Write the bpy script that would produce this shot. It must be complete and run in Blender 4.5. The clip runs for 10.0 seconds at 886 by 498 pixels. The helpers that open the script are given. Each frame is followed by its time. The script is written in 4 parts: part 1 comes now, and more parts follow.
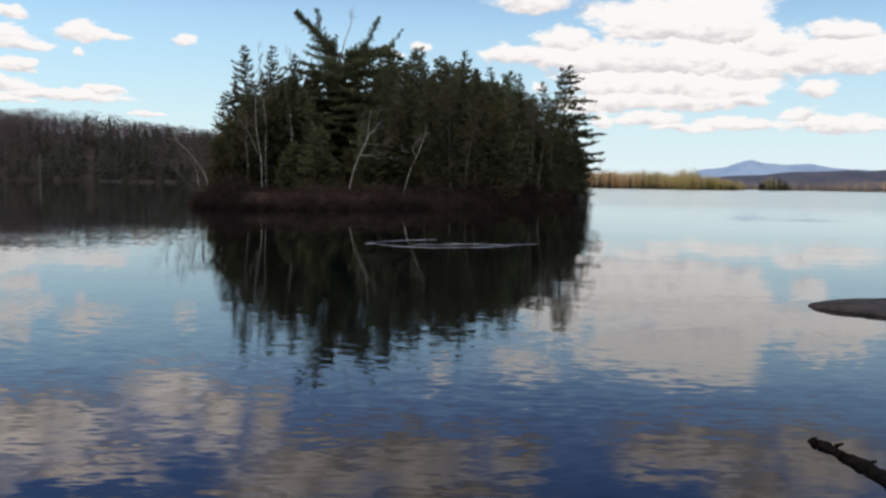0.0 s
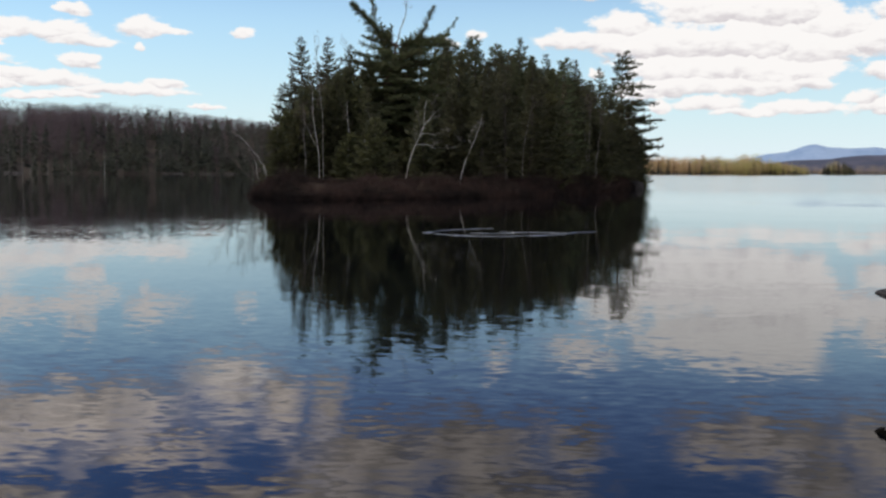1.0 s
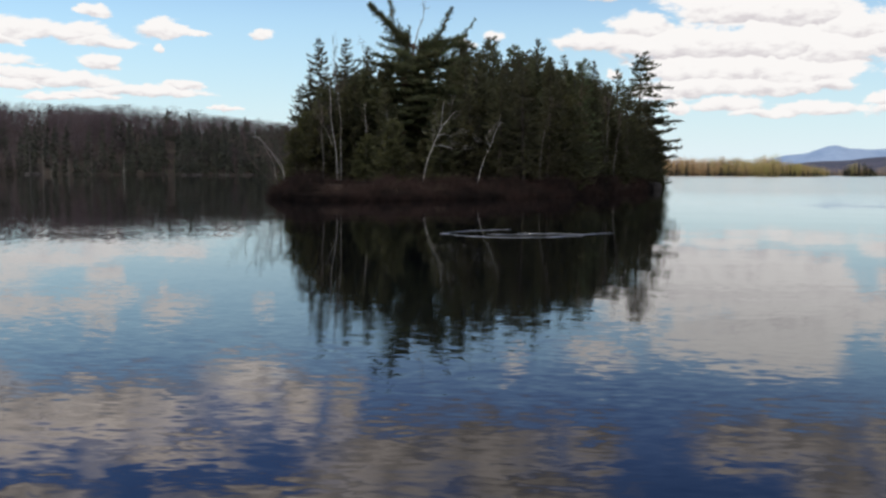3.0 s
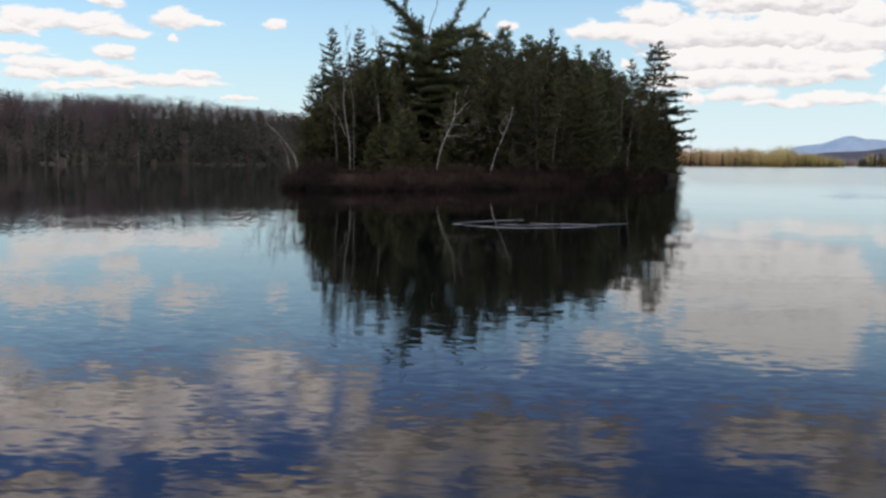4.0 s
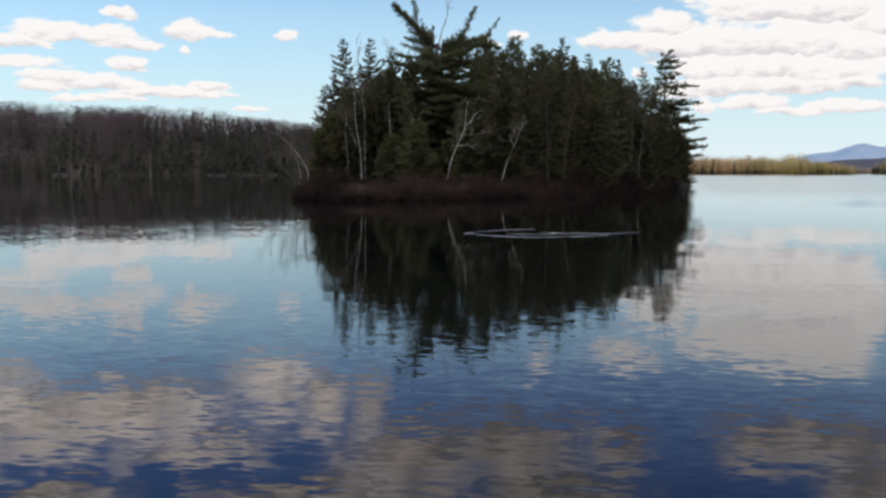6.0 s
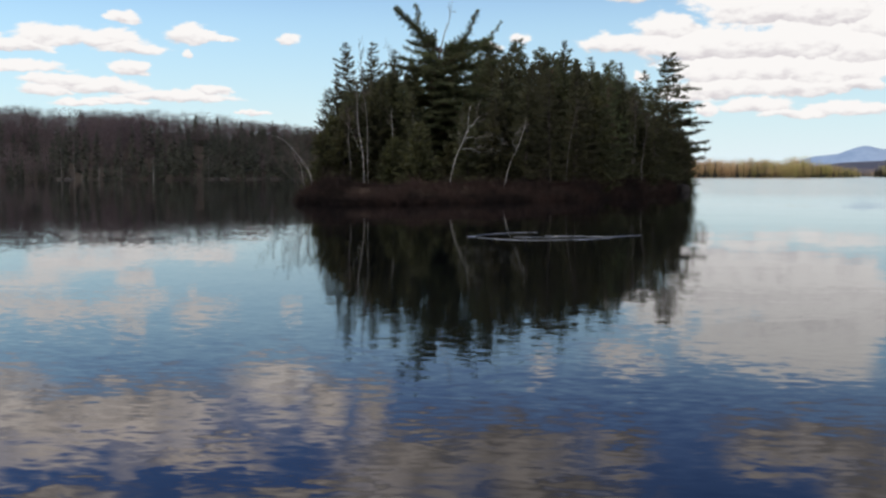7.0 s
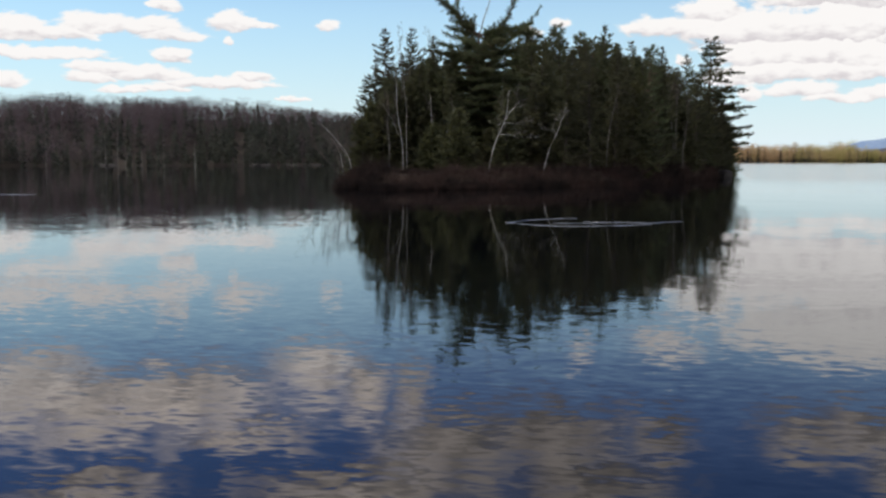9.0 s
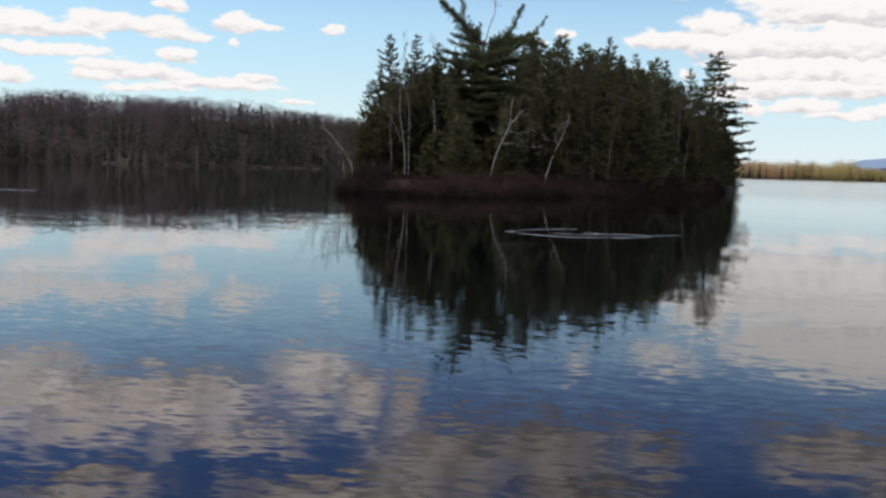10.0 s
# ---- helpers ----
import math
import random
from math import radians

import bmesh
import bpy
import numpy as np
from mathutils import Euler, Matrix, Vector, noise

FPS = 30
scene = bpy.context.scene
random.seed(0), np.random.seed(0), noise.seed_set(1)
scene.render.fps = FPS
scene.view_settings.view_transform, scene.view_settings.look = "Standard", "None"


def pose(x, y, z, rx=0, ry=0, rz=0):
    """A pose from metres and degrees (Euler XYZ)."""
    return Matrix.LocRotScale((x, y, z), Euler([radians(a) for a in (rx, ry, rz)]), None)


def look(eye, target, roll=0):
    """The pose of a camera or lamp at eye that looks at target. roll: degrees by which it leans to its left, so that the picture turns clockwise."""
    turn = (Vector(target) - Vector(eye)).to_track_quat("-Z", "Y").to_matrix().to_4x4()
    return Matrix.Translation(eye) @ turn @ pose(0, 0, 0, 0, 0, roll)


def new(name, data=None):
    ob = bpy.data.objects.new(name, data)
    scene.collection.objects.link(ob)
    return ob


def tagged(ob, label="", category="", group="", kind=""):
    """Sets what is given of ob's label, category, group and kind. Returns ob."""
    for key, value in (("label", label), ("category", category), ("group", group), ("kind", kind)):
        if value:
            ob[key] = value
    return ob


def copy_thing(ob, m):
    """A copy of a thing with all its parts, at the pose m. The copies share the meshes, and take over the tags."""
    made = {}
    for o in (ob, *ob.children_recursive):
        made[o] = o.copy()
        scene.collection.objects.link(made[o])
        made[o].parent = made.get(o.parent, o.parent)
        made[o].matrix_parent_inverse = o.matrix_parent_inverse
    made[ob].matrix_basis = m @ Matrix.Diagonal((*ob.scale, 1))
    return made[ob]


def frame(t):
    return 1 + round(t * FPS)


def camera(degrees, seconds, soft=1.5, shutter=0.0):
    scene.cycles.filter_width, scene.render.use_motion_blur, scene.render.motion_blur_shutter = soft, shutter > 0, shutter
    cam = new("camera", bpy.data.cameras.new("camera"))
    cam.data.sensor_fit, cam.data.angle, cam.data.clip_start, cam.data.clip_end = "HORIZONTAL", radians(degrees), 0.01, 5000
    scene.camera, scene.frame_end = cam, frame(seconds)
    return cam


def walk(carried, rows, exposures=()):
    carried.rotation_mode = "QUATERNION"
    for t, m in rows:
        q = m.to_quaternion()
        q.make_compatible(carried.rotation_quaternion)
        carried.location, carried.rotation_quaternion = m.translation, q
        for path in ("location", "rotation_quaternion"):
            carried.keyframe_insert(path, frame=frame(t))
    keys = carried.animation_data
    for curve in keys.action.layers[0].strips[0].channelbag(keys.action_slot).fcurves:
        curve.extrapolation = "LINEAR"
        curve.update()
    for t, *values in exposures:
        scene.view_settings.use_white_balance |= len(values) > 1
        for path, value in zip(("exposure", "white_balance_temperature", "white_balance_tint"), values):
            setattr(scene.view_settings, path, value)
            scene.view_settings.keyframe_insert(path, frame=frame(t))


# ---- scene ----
# ---------------------------------------------------------------- camera
cam = camera(50.0, 10.0, soft=2.6)
EYE = Vector((0.0, 0.0, 1.8))
# seconds, turn to the left, tilt up, lean, in degrees
TURNS = [
    (0, 0.00, -3.99, 1.08),
    (0.2, 1.21, -4.20, 0.98),
    (0.3, 1.61, -4.28, 0.94),
    (0.5, 2.39, -4.40, 0.88),
    (0.7, 2.89, -4.56, 0.74),
    (1, 3.42, -4.70, 0.37),
    (1.2, 3.57, -4.47, 0.35),
    (1.5, 4.09, -4.08, 0.14),
    (2, 4.06, -4.09, 0.38),
    (2.2, 3.76, -4.24, 0.33),
    (2.5, 3.74, -4.49, 0.40),
    (2.7, 3.98, -4.57, 0.41),
    (3.8, 5.26, -5.07, 0.45),
    (4, 5.24, -5.24, 0.48),
    (4.5, 5.50, -5.27, 0.35),
    (5, 5.75, -5.26, 0.39),
    (5.5, 5.99, -4.80, 0.26),
    (5.7, 5.94, -4.75, 0.26),
    (6.8, 6.04, -4.42, 0.05),
    (7, 6.09, -4.47, 0.09),
    (7.5, 6.38, -4.92, 0.11),
    (8, 6.93, -5.01, 0.06),
    (8.5, 7.37, -5.24, 0.04),
    (8.7, 8.18, -5.02, -0.25),
    (9, 8.44, -5.32, 0.00),
    (9.2, 8.50, -5.67, 0.60),
    (9.5, 8.71, -5.05, 1.07),
    (9.7, 8.74, -4.76, 1.24),
    (10, 8.40, -4.89, 1.61),
]


def turned(yaw, pitch, roll):
    yaw, pitch = radians(yaw), radians(pitch)
    ahead = Vector((-math.sin(yaw) * math.cos(pitch), math.cos(yaw) * math.cos(pitch), math.sin(pitch)))
    return look(EYE, EYE + ahead, roll)


walk(cam, [(t, turned(a, b, c)) for t, a, b, c in TURNS], exposures=[(0.0, 0.0), (10.0, 0.0)])

# ---------------------------------------------------------------- light
SUN_AZ, SUN_EL = 86.0, 54.0      # degrees to the left of +y, and up
SKY, CLOUD = 0.115, 1.0

sun = new("sun", bpy.data.lights.new("sun", "SUN"))
sun.data.energy, sun.data.angle, sun.data.color = 2.0, radians(0.6), (1.0, 0.94, 0.84)
_s = Vector((-math.sin(radians(SUN_AZ)) * math.cos(radians(SUN_EL)), math.cos(radians(SUN_AZ)) * math.cos(radians(SUN_EL)), math.sin(radians(SUN_EL))))
sun.matrix_world = look(_s * 100, (0, 0, 0))


class Nodes:
    """Short hand for a node tree."""

    def __init__(self, tree):
        self.tree = tree
        tree.nodes.clear()

    def put(self, socket, value):
        if isinstance(value, bpy.types.NodeSocket):
            self.tree.links.new(value, socket)
        elif value is not None:
            socket.default_value = value

    def make(self, kind, **inputs):
        node = self.tree.nodes.new(kind)
        for key, value in inputs.items():
            self.put(node.inputs[key.replace("_", " ")], value)
        return node

    def math(self, op, a, b=None, c=None, clamp=False):
        node = self.tree.nodes.new("ShaderNodeMath")
        node.operation, node.use_clamp = op, clamp
        for i, v in enumerate((a, b, c)):
            self.put(node.inputs[i], v)
        return node.outputs[0]

    def vec(self, op, a, b=None, c=None):
        node = self.tree.nodes.new("ShaderNodeVectorMath")
        node.operation = op
        for i, v in enumerate((a, b, c)):
            if v is not None:
                self.put(node.inputs[i], v)
        return node.outputs["Value"] if op in ("LENGTH", "DOT_PRODUCT") else node.outputs[0]

    def noise(self, vector, scale, detail=3.0, rough=0.5, distort=0.0, colour=False):
        node = self.make("ShaderNodeTexNoise", Vector=vector, Scale=scale, Detail=detail, Roughness=rough, Distortion=distort)
        return node.outputs["Color" if colour else 0]

    def ramp(self, value, lo, hi, a=0.0, b=1.0):
        node = self.make("ShaderNodeMapRange", Value=value, From_Min=lo, From_Max=hi, To_Min=a, To_Max=b)
        node.interpolation_type = "SMOOTHSTEP"
        return node.outputs[0]

    def mix(self, fac, a, b, mode="MIX"):
        node = self.tree.nodes.new("ShaderNodeMix")
        node.data_type, node.blend_type = "RGBA", mode
        for i, v in ((0, fac), (6, a), (7, b)):
            self.put(node.inputs[i], (*v, 1.0) if isinstance(v, tuple) and len(v) == 3 else v)
        return node.outputs[2]


# Clouds: middle (degrees to the left, degrees up) and half size (degrees).
CLOUDS_LEFT = [
    (32.6, 7.18, 2.24, 0.77), (28.1, 7.62, 2.15, 0.61), (25.3, 7.57, 1.91, 0.62), (24.1, 7.11, 1.93, 0.38), (30.7, 7.01, 2.88, 0.39), (30.8, 5.89, 3.52, 0.3), (24.1, 5.98, 1.31, 0.41),
    (33.1, 4.46, 1.34, 0.51), (27.8, 5.23, 2.16, 0.34), (25.9, 5, 2.83, 0.41), (28.7, 4.62, 1.55, 0.34), (21.6, 4.51, 3.58, 0.29), (19.6, 4.84, 1.36, 0.19), (24.8, 4.17, 1.87, 0.22),
    (26.9, 3.95, 1.58, 0.25), (17.5, 3.63, 0.99, 0.13), (20.6, 7.98, 1.44, 0.54), (19.4, 7.78, 1.3, 0.22), (21.2, 6.87, 0.42, 0.25), (15.2, 7.94, 0.73, 0.35), (24.4, 8.87, 0.99, 0.34),
]
CLOUDS_RIGHT = [
    (-7.1, 8.57, 1.88, 0.76), (-4.7, 7.65, 2.8, 0.64), (-7.3, 7.52, 2.92, 0.77), (-11.9, 9.37, 2.34, 0.8), (-15.7, 9.27, 2.54, 0.91), (-18.7, 8.28, 1.78, 0.78), (-10.4, 7.55, 2.91, 0.82),
    (-14.1, 7.5, 2.81, 0.81), (-18, 6.98, 2.39, 0.73), (-20.5, 7.38, 1.46, 0.83), (-9.8, 5.97, 1.98, 0.64), (-12.9, 6.03, 2.54, 0.63), (-16, 5.82, 2.45, 0.68), (-10.4, 4.99, 2.6, 0.45),
    (-14.5, 4.98, 3.05, 0.47), (-17.5, 5.04, 1.23, 0.43), (-12.1, 4.01, 1.94, 0.35), (-16.5, 3.69, 2.15, 0.34), (-14.4, 3.53, 2.14, 0.22), (-9.3, 3.91, 0.64, 0.36),
]
CLOUDS_MIDDLE = [
    (-8, 4.77, 1.3, 0.45), (-20.3, 4.17, 1.02, 0.4), (-21.2, 5.65, 0.95, 0.42), (-22.3, 8.83, 1.69, 0.44), (-23.1, 7.39, 1.93, 0.99), (-22.2, 3.7, 2.52, 0.45), (-5.5, 5.7, 0.39, 0.36),
    (-5, 10.75, 1.9, 0.6), (0.1, 11.46, 0.6, 0.4), (1.55, 7.95, 0.52, 0.38), (3.3, 7.55, 0.8, 0.28),
]
# the bank to the right is closed between its heads
CLOUD_BANK = [(-12.6, 7.0, 6.6, 1.25), (-17.2, 7.6, 5.2, 1.3), (-12.8, 5.5, 5.4, 0.8), (-22.5, 7.6, 3.0, 1.3), (-14.0, 9.0, 4.6, 0.9), (-16.0, 6.0, 3.6, 0.6), (-9.4, 4.9, 1.8, 0.6), (-15.4, 10.4, 3.6, 1.0), (-11.8, 10.0, 3.8, 0.9)]
CLOUDS_HIGH = [
    (16.2, 12.78, 2.21, 1.58), (13.3, 14.02, 1.16, 1.39), (25.3, 14, 5.83, 1.44), (29.2, 14.04, 3.5, 1.53), (20.9, 16.27, 3.56, 0.57), (13.2, 19.55, 6.17, 1.08), (7.7, 17.4, 3.83, 2.02),
    (2.1, 16.86, 4.16, 1.96), (-0.7, 19.2, 4.14, 1.41), (-4.9, 16.26, 1.55, 0.97), (-13.2, 15.65, 2.34, 1.06), (-17.2, 15.1, 3.55, 1.22), (-18.8, 17.19, 2.32, 1.07), (10.4, 14.07, 0.9, 1.33),
    (32.5, 12.8, 3.3, 1.79), (-22.3, 15.07, 2.72, 1.76), (29.3, 18.56, 3.52, 0.89),
]

world = bpy.data.worlds.new("world")
scene.world = world
world.use_nodes = True
W = Nodes(world.node_tree)
sky = W.tree.nodes.new("ShaderNodeTexSky")
sky.sky_type, sky.sun_disc = "NISHITA", False
sky.sun_elevation, sky.sun_rotation = radians(SUN_EL), radians(-SUN_AZ)
sky.air_density, sky.dust_density, sky.ozone_density = 1.2, 0.4, 2.0
toward = W.make("ShaderNodeTexCoord").outputs["Generated"]
axis = W.make("ShaderNodeSeparateXYZ", Vector=toward)
azim = W.math("DEGREES", W.math("ARCTAN2", W.math("MULTIPLY", axis.outputs[0], -1.0), axis.outputs[1]))
elev = W.math("DEGREES", W.math("ARCSINE", axis.outputs[2]))
flat = W.make("ShaderNodeCombineXYZ", X=azim, Y=elev).outputs[0]
high = W.ramp(elev, 10.2, 12.5)
# lumpy edges: the shapes are shifted by two sizes of noise
lump = W.vec("SUBTRACT", W.noise(W.vec("MULTIPLY", flat, (0.55, 0.95, 0.0)), 1.0, 4.0, 0.55, colour=True), (0.5, 0.5, 0.5))
puffed = W.vec("ADD", flat, W.vec("MULTIPLY", lump, (1.7, 1.0, 0.0)))
puffed = W.make("ShaderNodeSeparateXYZ", Vector=puffed)
puffed = W.make("ShaderNodeCombineXYZ", X=puffed.outputs[0], Y=puffed.outputs[1]).outputs[0]
fleece = W.noise(W.vec("MULTIPLY", flat, (0.9, 2.0, 0.0)), 1.0, 5.0, 0.6)
billow = W.noise(W.vec("MULTIPLY", flat, (0.45, 0.8, 0.0)), 1.0, 2.0, 0.45)
fleece = W.math("MULTIPLY_ADD", high, W.math("SUBTRACT", billow, fleece), fleece)
near, lift = None, None
for a, e, ra, re in CLOUDS_LEFT + CLOUDS_RIGHT + CLOUDS_MIDDLE + CLOUDS_HIGH:
    grow = 1.3 if e > 9.6 else 1.15 if a < -8 else 1.0
    ra, re = ra * grow, re * grow
    off = W.vec("MULTIPLY_ADD", puffed, (1 / ra, 0.77 / re, 0.0), (-a / ra, -0.77 * (e - 0.3 * re) / re, 0.0))
    d = W.vec("LENGTH", W.vec("MAXIMUM", off, W.vec("MULTIPLY", off, (-1.0, -1.8, 0.0))))
    up = W.vec("DOT_PRODUCT", off, (0.0, 1.0, 0.0))
    if near is None:
        near, lift = d, up
    else:
        closer = W.math("LESS_THAN", d, near)
        lift = W.math("MULTIPLY_ADD", closer, W.math("SUBTRACT", up, lift), lift)
        near = W.math("MINIMUM", near, d)
for a, e, ra, re in CLOUD_BANK:
    off = W.vec("MULTIPLY_ADD", puffed, (1 / ra, 1 / re, 0.0), (-a / ra, -e / re, 0.0))
    near = W.math("MINIMUM", near, W.vec("LENGTH", off))
seen = W.math("MULTIPLY_ADD", W.math("SUBTRACT", fleece, 0.5), W.ramp(elev, 9.6, 12.0, 1.1, 0.7), W.math("SUBTRACT", 1.08, near))
# over the rest of the sky the same broken cloud goes on
rest = W.math("MULTIPLY", W.math("SUBTRACT", W.noise(toward, 3.2, 6.0, 0.55), 0.5), 3.0)
rest = W.math("SUBTRACT", rest, W.ramp(W.math("MAXIMUM", W.math("SUBTRACT", W.math("ABSOLUTE", azim), 34.0), W.math("SUBTRACT", elev, 19.0)), 0.0, 6.0, 3.0, 0.0))
field = W.math("MAXIMUM", seen, rest)
cover = W.ramp(field, W.ramp(elev, 9.6, 12.0, -0.08, -0.36), W.ramp(elev, 9.6, 12.0, 0.26, 0.80))
# white tops, greyer flat undersides
lit = W.ramp(W.math("MULTIPLY_ADD", W.math("SUBTRACT", fleece, 0.5), 2.2, lift), W.ramp(elev, 10.0, 13.0, -0.85, -0.5), W.ramp(elev, 10.0, 13.0, 0.2, 0.7))
cloud_colour = W.mix(lit, W.mix(high, (0.66, 0.62, 0.645), (0.50, 0.485, 0.49)), W.mix(high, (0.965, 0.94, 0.925), (1.27, 1.21, 1.18)))
sky_colour = W.mix(1.0, sky.outputs[0], (SKY * 0.63, SKY * 1.03, SKY * 1.255), "MULTIPLY")
haze = W.math("POWER", 2.718, W.math("MULTIPLY", W.math("MAXIMUM", elev, 0.0), -0.115))
sky_colour = W.mix(W.ramp(elev, 8.0, 15.5), sky_colour, W.mix(1.0, sky_colour, (0.165, 0.37, 0.71), "MULTIPLY"))
sky_colour = W.mix(W.math("MULTIPLY", haze, 0.95), sky_colour, (0.82, 0.925, 1.0))
# the clouds overhead show their grey undersides, those to the left the least
under = W.mix(W.ramp(azim, 4.0, 15.0), (0.56, 0.53, 0.51), (1.12, 1.04, 0.98))
cloud_colour = W.mix(W.ramp(elev, 10.0, 15.0), cloud_colour, W.mix(1.0, cloud_colour, under, "MULTIPLY"))
# out of view, high up and all round, cloud brightened as fill for the trees
cloud_colour = W.mix(W.ramp(W.math("MAXIMUM", W.math("SUBTRACT", W.math("ABSOLUTE", azim), 45.0), W.math("SUBTRACT", elev, 25.0)), 0.0, 25.0), cloud_colour, (3.0, 2.93, 2.82))
cloud_colour = W.mix(1.0, cloud_colour, (CLOUD, CLOUD, CLOUD), "MULTIPLY")
background = W.make("ShaderNodeBackground", Color=W.mix(cover, sky_colour, cloud_colour), Strength=1.0)
W.put(W.make("ShaderNodeOutputWorld").inputs["Surface"], background.outputs[0])


# ---------------------------------------------------------------- materials
def material(name, low, high, scale=3.0, rough=0.8, bump=0.0, stretch=(1, 1, 1), fine=8.0, per_object=0.0, ior=1.45, trans=0.0):
    """Two colours mixed by noise at two scales, with a little relief."""
    m = bpy.data.materials.new(name)
    m.use_nodes = True
    n = Nodes(m.node_tree)
    where = n.vec("MULTIPLY", n.make("ShaderNodeTexCoord").outputs["Object"], stretch)
    coarse, small = n.noise(where, scale, 3.0), n.noise(where, scale * fine, 2.0)
    blend = n.ramp(n.math("ADD", n.math("MULTIPLY", coarse, 0.65), n.math("MULTIPLY", small, 0.35)), 0.34, 0.66)
    colour = n.mix(blend, low, high)
    if per_object:
        rnd = n.make("ShaderNodeObjectInfo").outputs["Random"]
        hue = n.make("ShaderNodeHueSaturation", Hue=n.ramp(rnd, 0, 1, 0.5 - 0.02, 0.5 + 0.02), Value=n.ramp(rnd, 0, 1, 1 - per_object, 1 + per_object), Color=colour)
        colour = hue.outputs[0]
    shader = n.make("ShaderNodeBsdfPrincipled", Base_Color=colour, Roughness=rough, IOR=ior)
    if bump:
        b = n.make("ShaderNodeBump", Strength=0.8, Distance=bump, Height=n.math("ADD", coarse, n.math("MULTIPLY", small, 0.5)))
        n.put(shader.inputs["Normal"], b.outputs[0])
    surface = shader.outputs[0]
    if trans:
        through_leaf = n.make("ShaderNodeBsdfTranslucent", Color=colour)
        both = n.make("ShaderNodeMixShader", Fac=trans)
        n.put(both.inputs[1], surface), n.put(both.inputs[2], through_leaf.outputs[0])
        surface = both.outputs[0]
    n.put(n.make("ShaderNodeOutputMaterial").inputs["Surface"], surface)
    return m


def water_material():
    m = bpy.data.materials.new("lake_water")
    m.use_nodes = True
    n = Nodes(m.node_tree)
    where = n.make("ShaderNodeTexCoord").outputs["Object"]
    place = n.make("ShaderNodeSeparateXYZ", Vector=where)
    across, away = place.outputs[0], place.outputs[1]

    def waves(stretch, strength, detail=1.0, distort=0.0):
        """Slopes of one size of wavelet: (across, away)."""
        raw = n.noise(n.vec("MULTIPLY", where, stretch), 1.0, detail, 0.5, distort, colour=True)
        flat_part = n.vec("MULTIPLY", n.vec("SUBTRACT", raw, (0.5, 0.5, 0.5)), (0.7, 1.0, 0.0))
        return n.vec("MULTIPLY", flat_part, n.make("ShaderNodeCombineXYZ", X=strength, Y=strength, Z=0.0).outputs[0])

    calm = n.ramp(n.noise(n.vec("MULTIPLY", where, (0.05, 0.10, 1.0)), 1.0, 2.0), 0.35, 0.68, 0.55, 1.35)
    # the breeze ruffles the open lake beyond the island, the bay to its left and the shallows
    open_lake = n.math("MULTIPLY", n.ramp(away, 50.0, 105.0), n.ramp(n.math("MULTIPLY_ADD", away, -0.125, across), -1.5, 6.0))
    bay = n.math("MULTIPLY", n.ramp(away, 14.0, 24.0), n.math("MULTIPLY", n.ramp(across, -3.5, -8.0), n.ramp(away, 44.0, 34.0)))
    shallows = n.math("MULTIPLY", n.ramp(across, 3.6, 0.0), n.ramp(away, 17.0, 8.0))
    gust = n.math("ADD", calm, n.math("MULTIPLY", shallows, 1.0))
    gust = n.math("MULTIPLY", gust, n.ramp(away, 7.0, 22.0, 1.0, 0.45))
    slopes = waves((0.10, 0.30, 1.0), 0.008)
    slopes = n.vec("ADD", slopes, waves((0.45, 1.3, 1.0), n.math("MULTIPLY", calm, 0.010), 1.0, 0.4))
    for stretch, strength in (((2.2, 5.4, 1.0), 0.013), ((5.5, 13.0, 1.0), 0.026)):
        slopes = n.vec("ADD", slopes, waves(stretch, n.math("MULTIPLY", gust, strength), 1.0, 0.4))
    slopes = n.vec("ADD", slopes, waves((8.0, 4.6, 1.0), n.math("MULTIPLY", bay, 0.025), 1.0, 0.4))
    upright = n.vec("ADD", slopes, (0.0, 0.0, 1.0))
    # of ruffled water far off only the near faces of the wavelets are seen
    lean = n.make("ShaderNodeCombineXYZ", X=0.0, Y=n.math("MULTIPLY", open_lake, -0.016), Z=0.0)
    facing = n.vec("NORMALIZE", n.vec("ADD", upright, lean.outputs[0]))
    gloss = n.math("MULTIPLY_ADD", open_lake, 0.08, 0.035)
    shader = n.make("ShaderNodeBsdfPrincipled", Base_Color=(0.0012, 0.0015, 0.0022, 1), Roughness=gloss, IOR=1.333, Normal=facing)
    n.put(n.make("ShaderNodeOutputMaterial").inputs["Surface"], shader.outputs[0])
    return m


WATER = water_material()
BED = material("lake_bed_soil", (0.018, 0.014, 0.011), (0.048, 0.038, 0.028), 0.4, 0.95, 0.05, ior=1.2)
DUFF = material("needle_duff", (0.022, 0.015, 0.010), (0.055, 0.037, 0.024), 0.8, 0.95, 0.05, ior=1.2)
BARK = material("dark_bark", (0.035, 0.028, 0.022), (0.10, 0.08, 0.065), 5.0, 0.9, 0.03, (1, 1, 0.3))
PINE_BARK = material("pine_bark", (0.06, 0.04, 0.028), (0.16, 0.10, 0.065), 4.0, 0.9, 0.03, (1, 1, 0.35))
BIRCH = material("birch_bark", (0.26, 0.242, 0.215), (0.52, 0.488, 0.443), 3.0, 0.7, 0.01, (1, 1, 2.2), 5.0)
DEADWOOD = material("grey_dead_wood", (0.14, 0.125, 0.11), (0.32, 0.29, 0.26), 5.0, 0.85, 0.01, (1, 1, 0.3))
SPRUCE = material("spruce_needles", (0.055, 0.056, 0.027), (0.096, 0.093, 0.043), 0.35, 0.75, 0, per_object=0.18, trans=0.45)
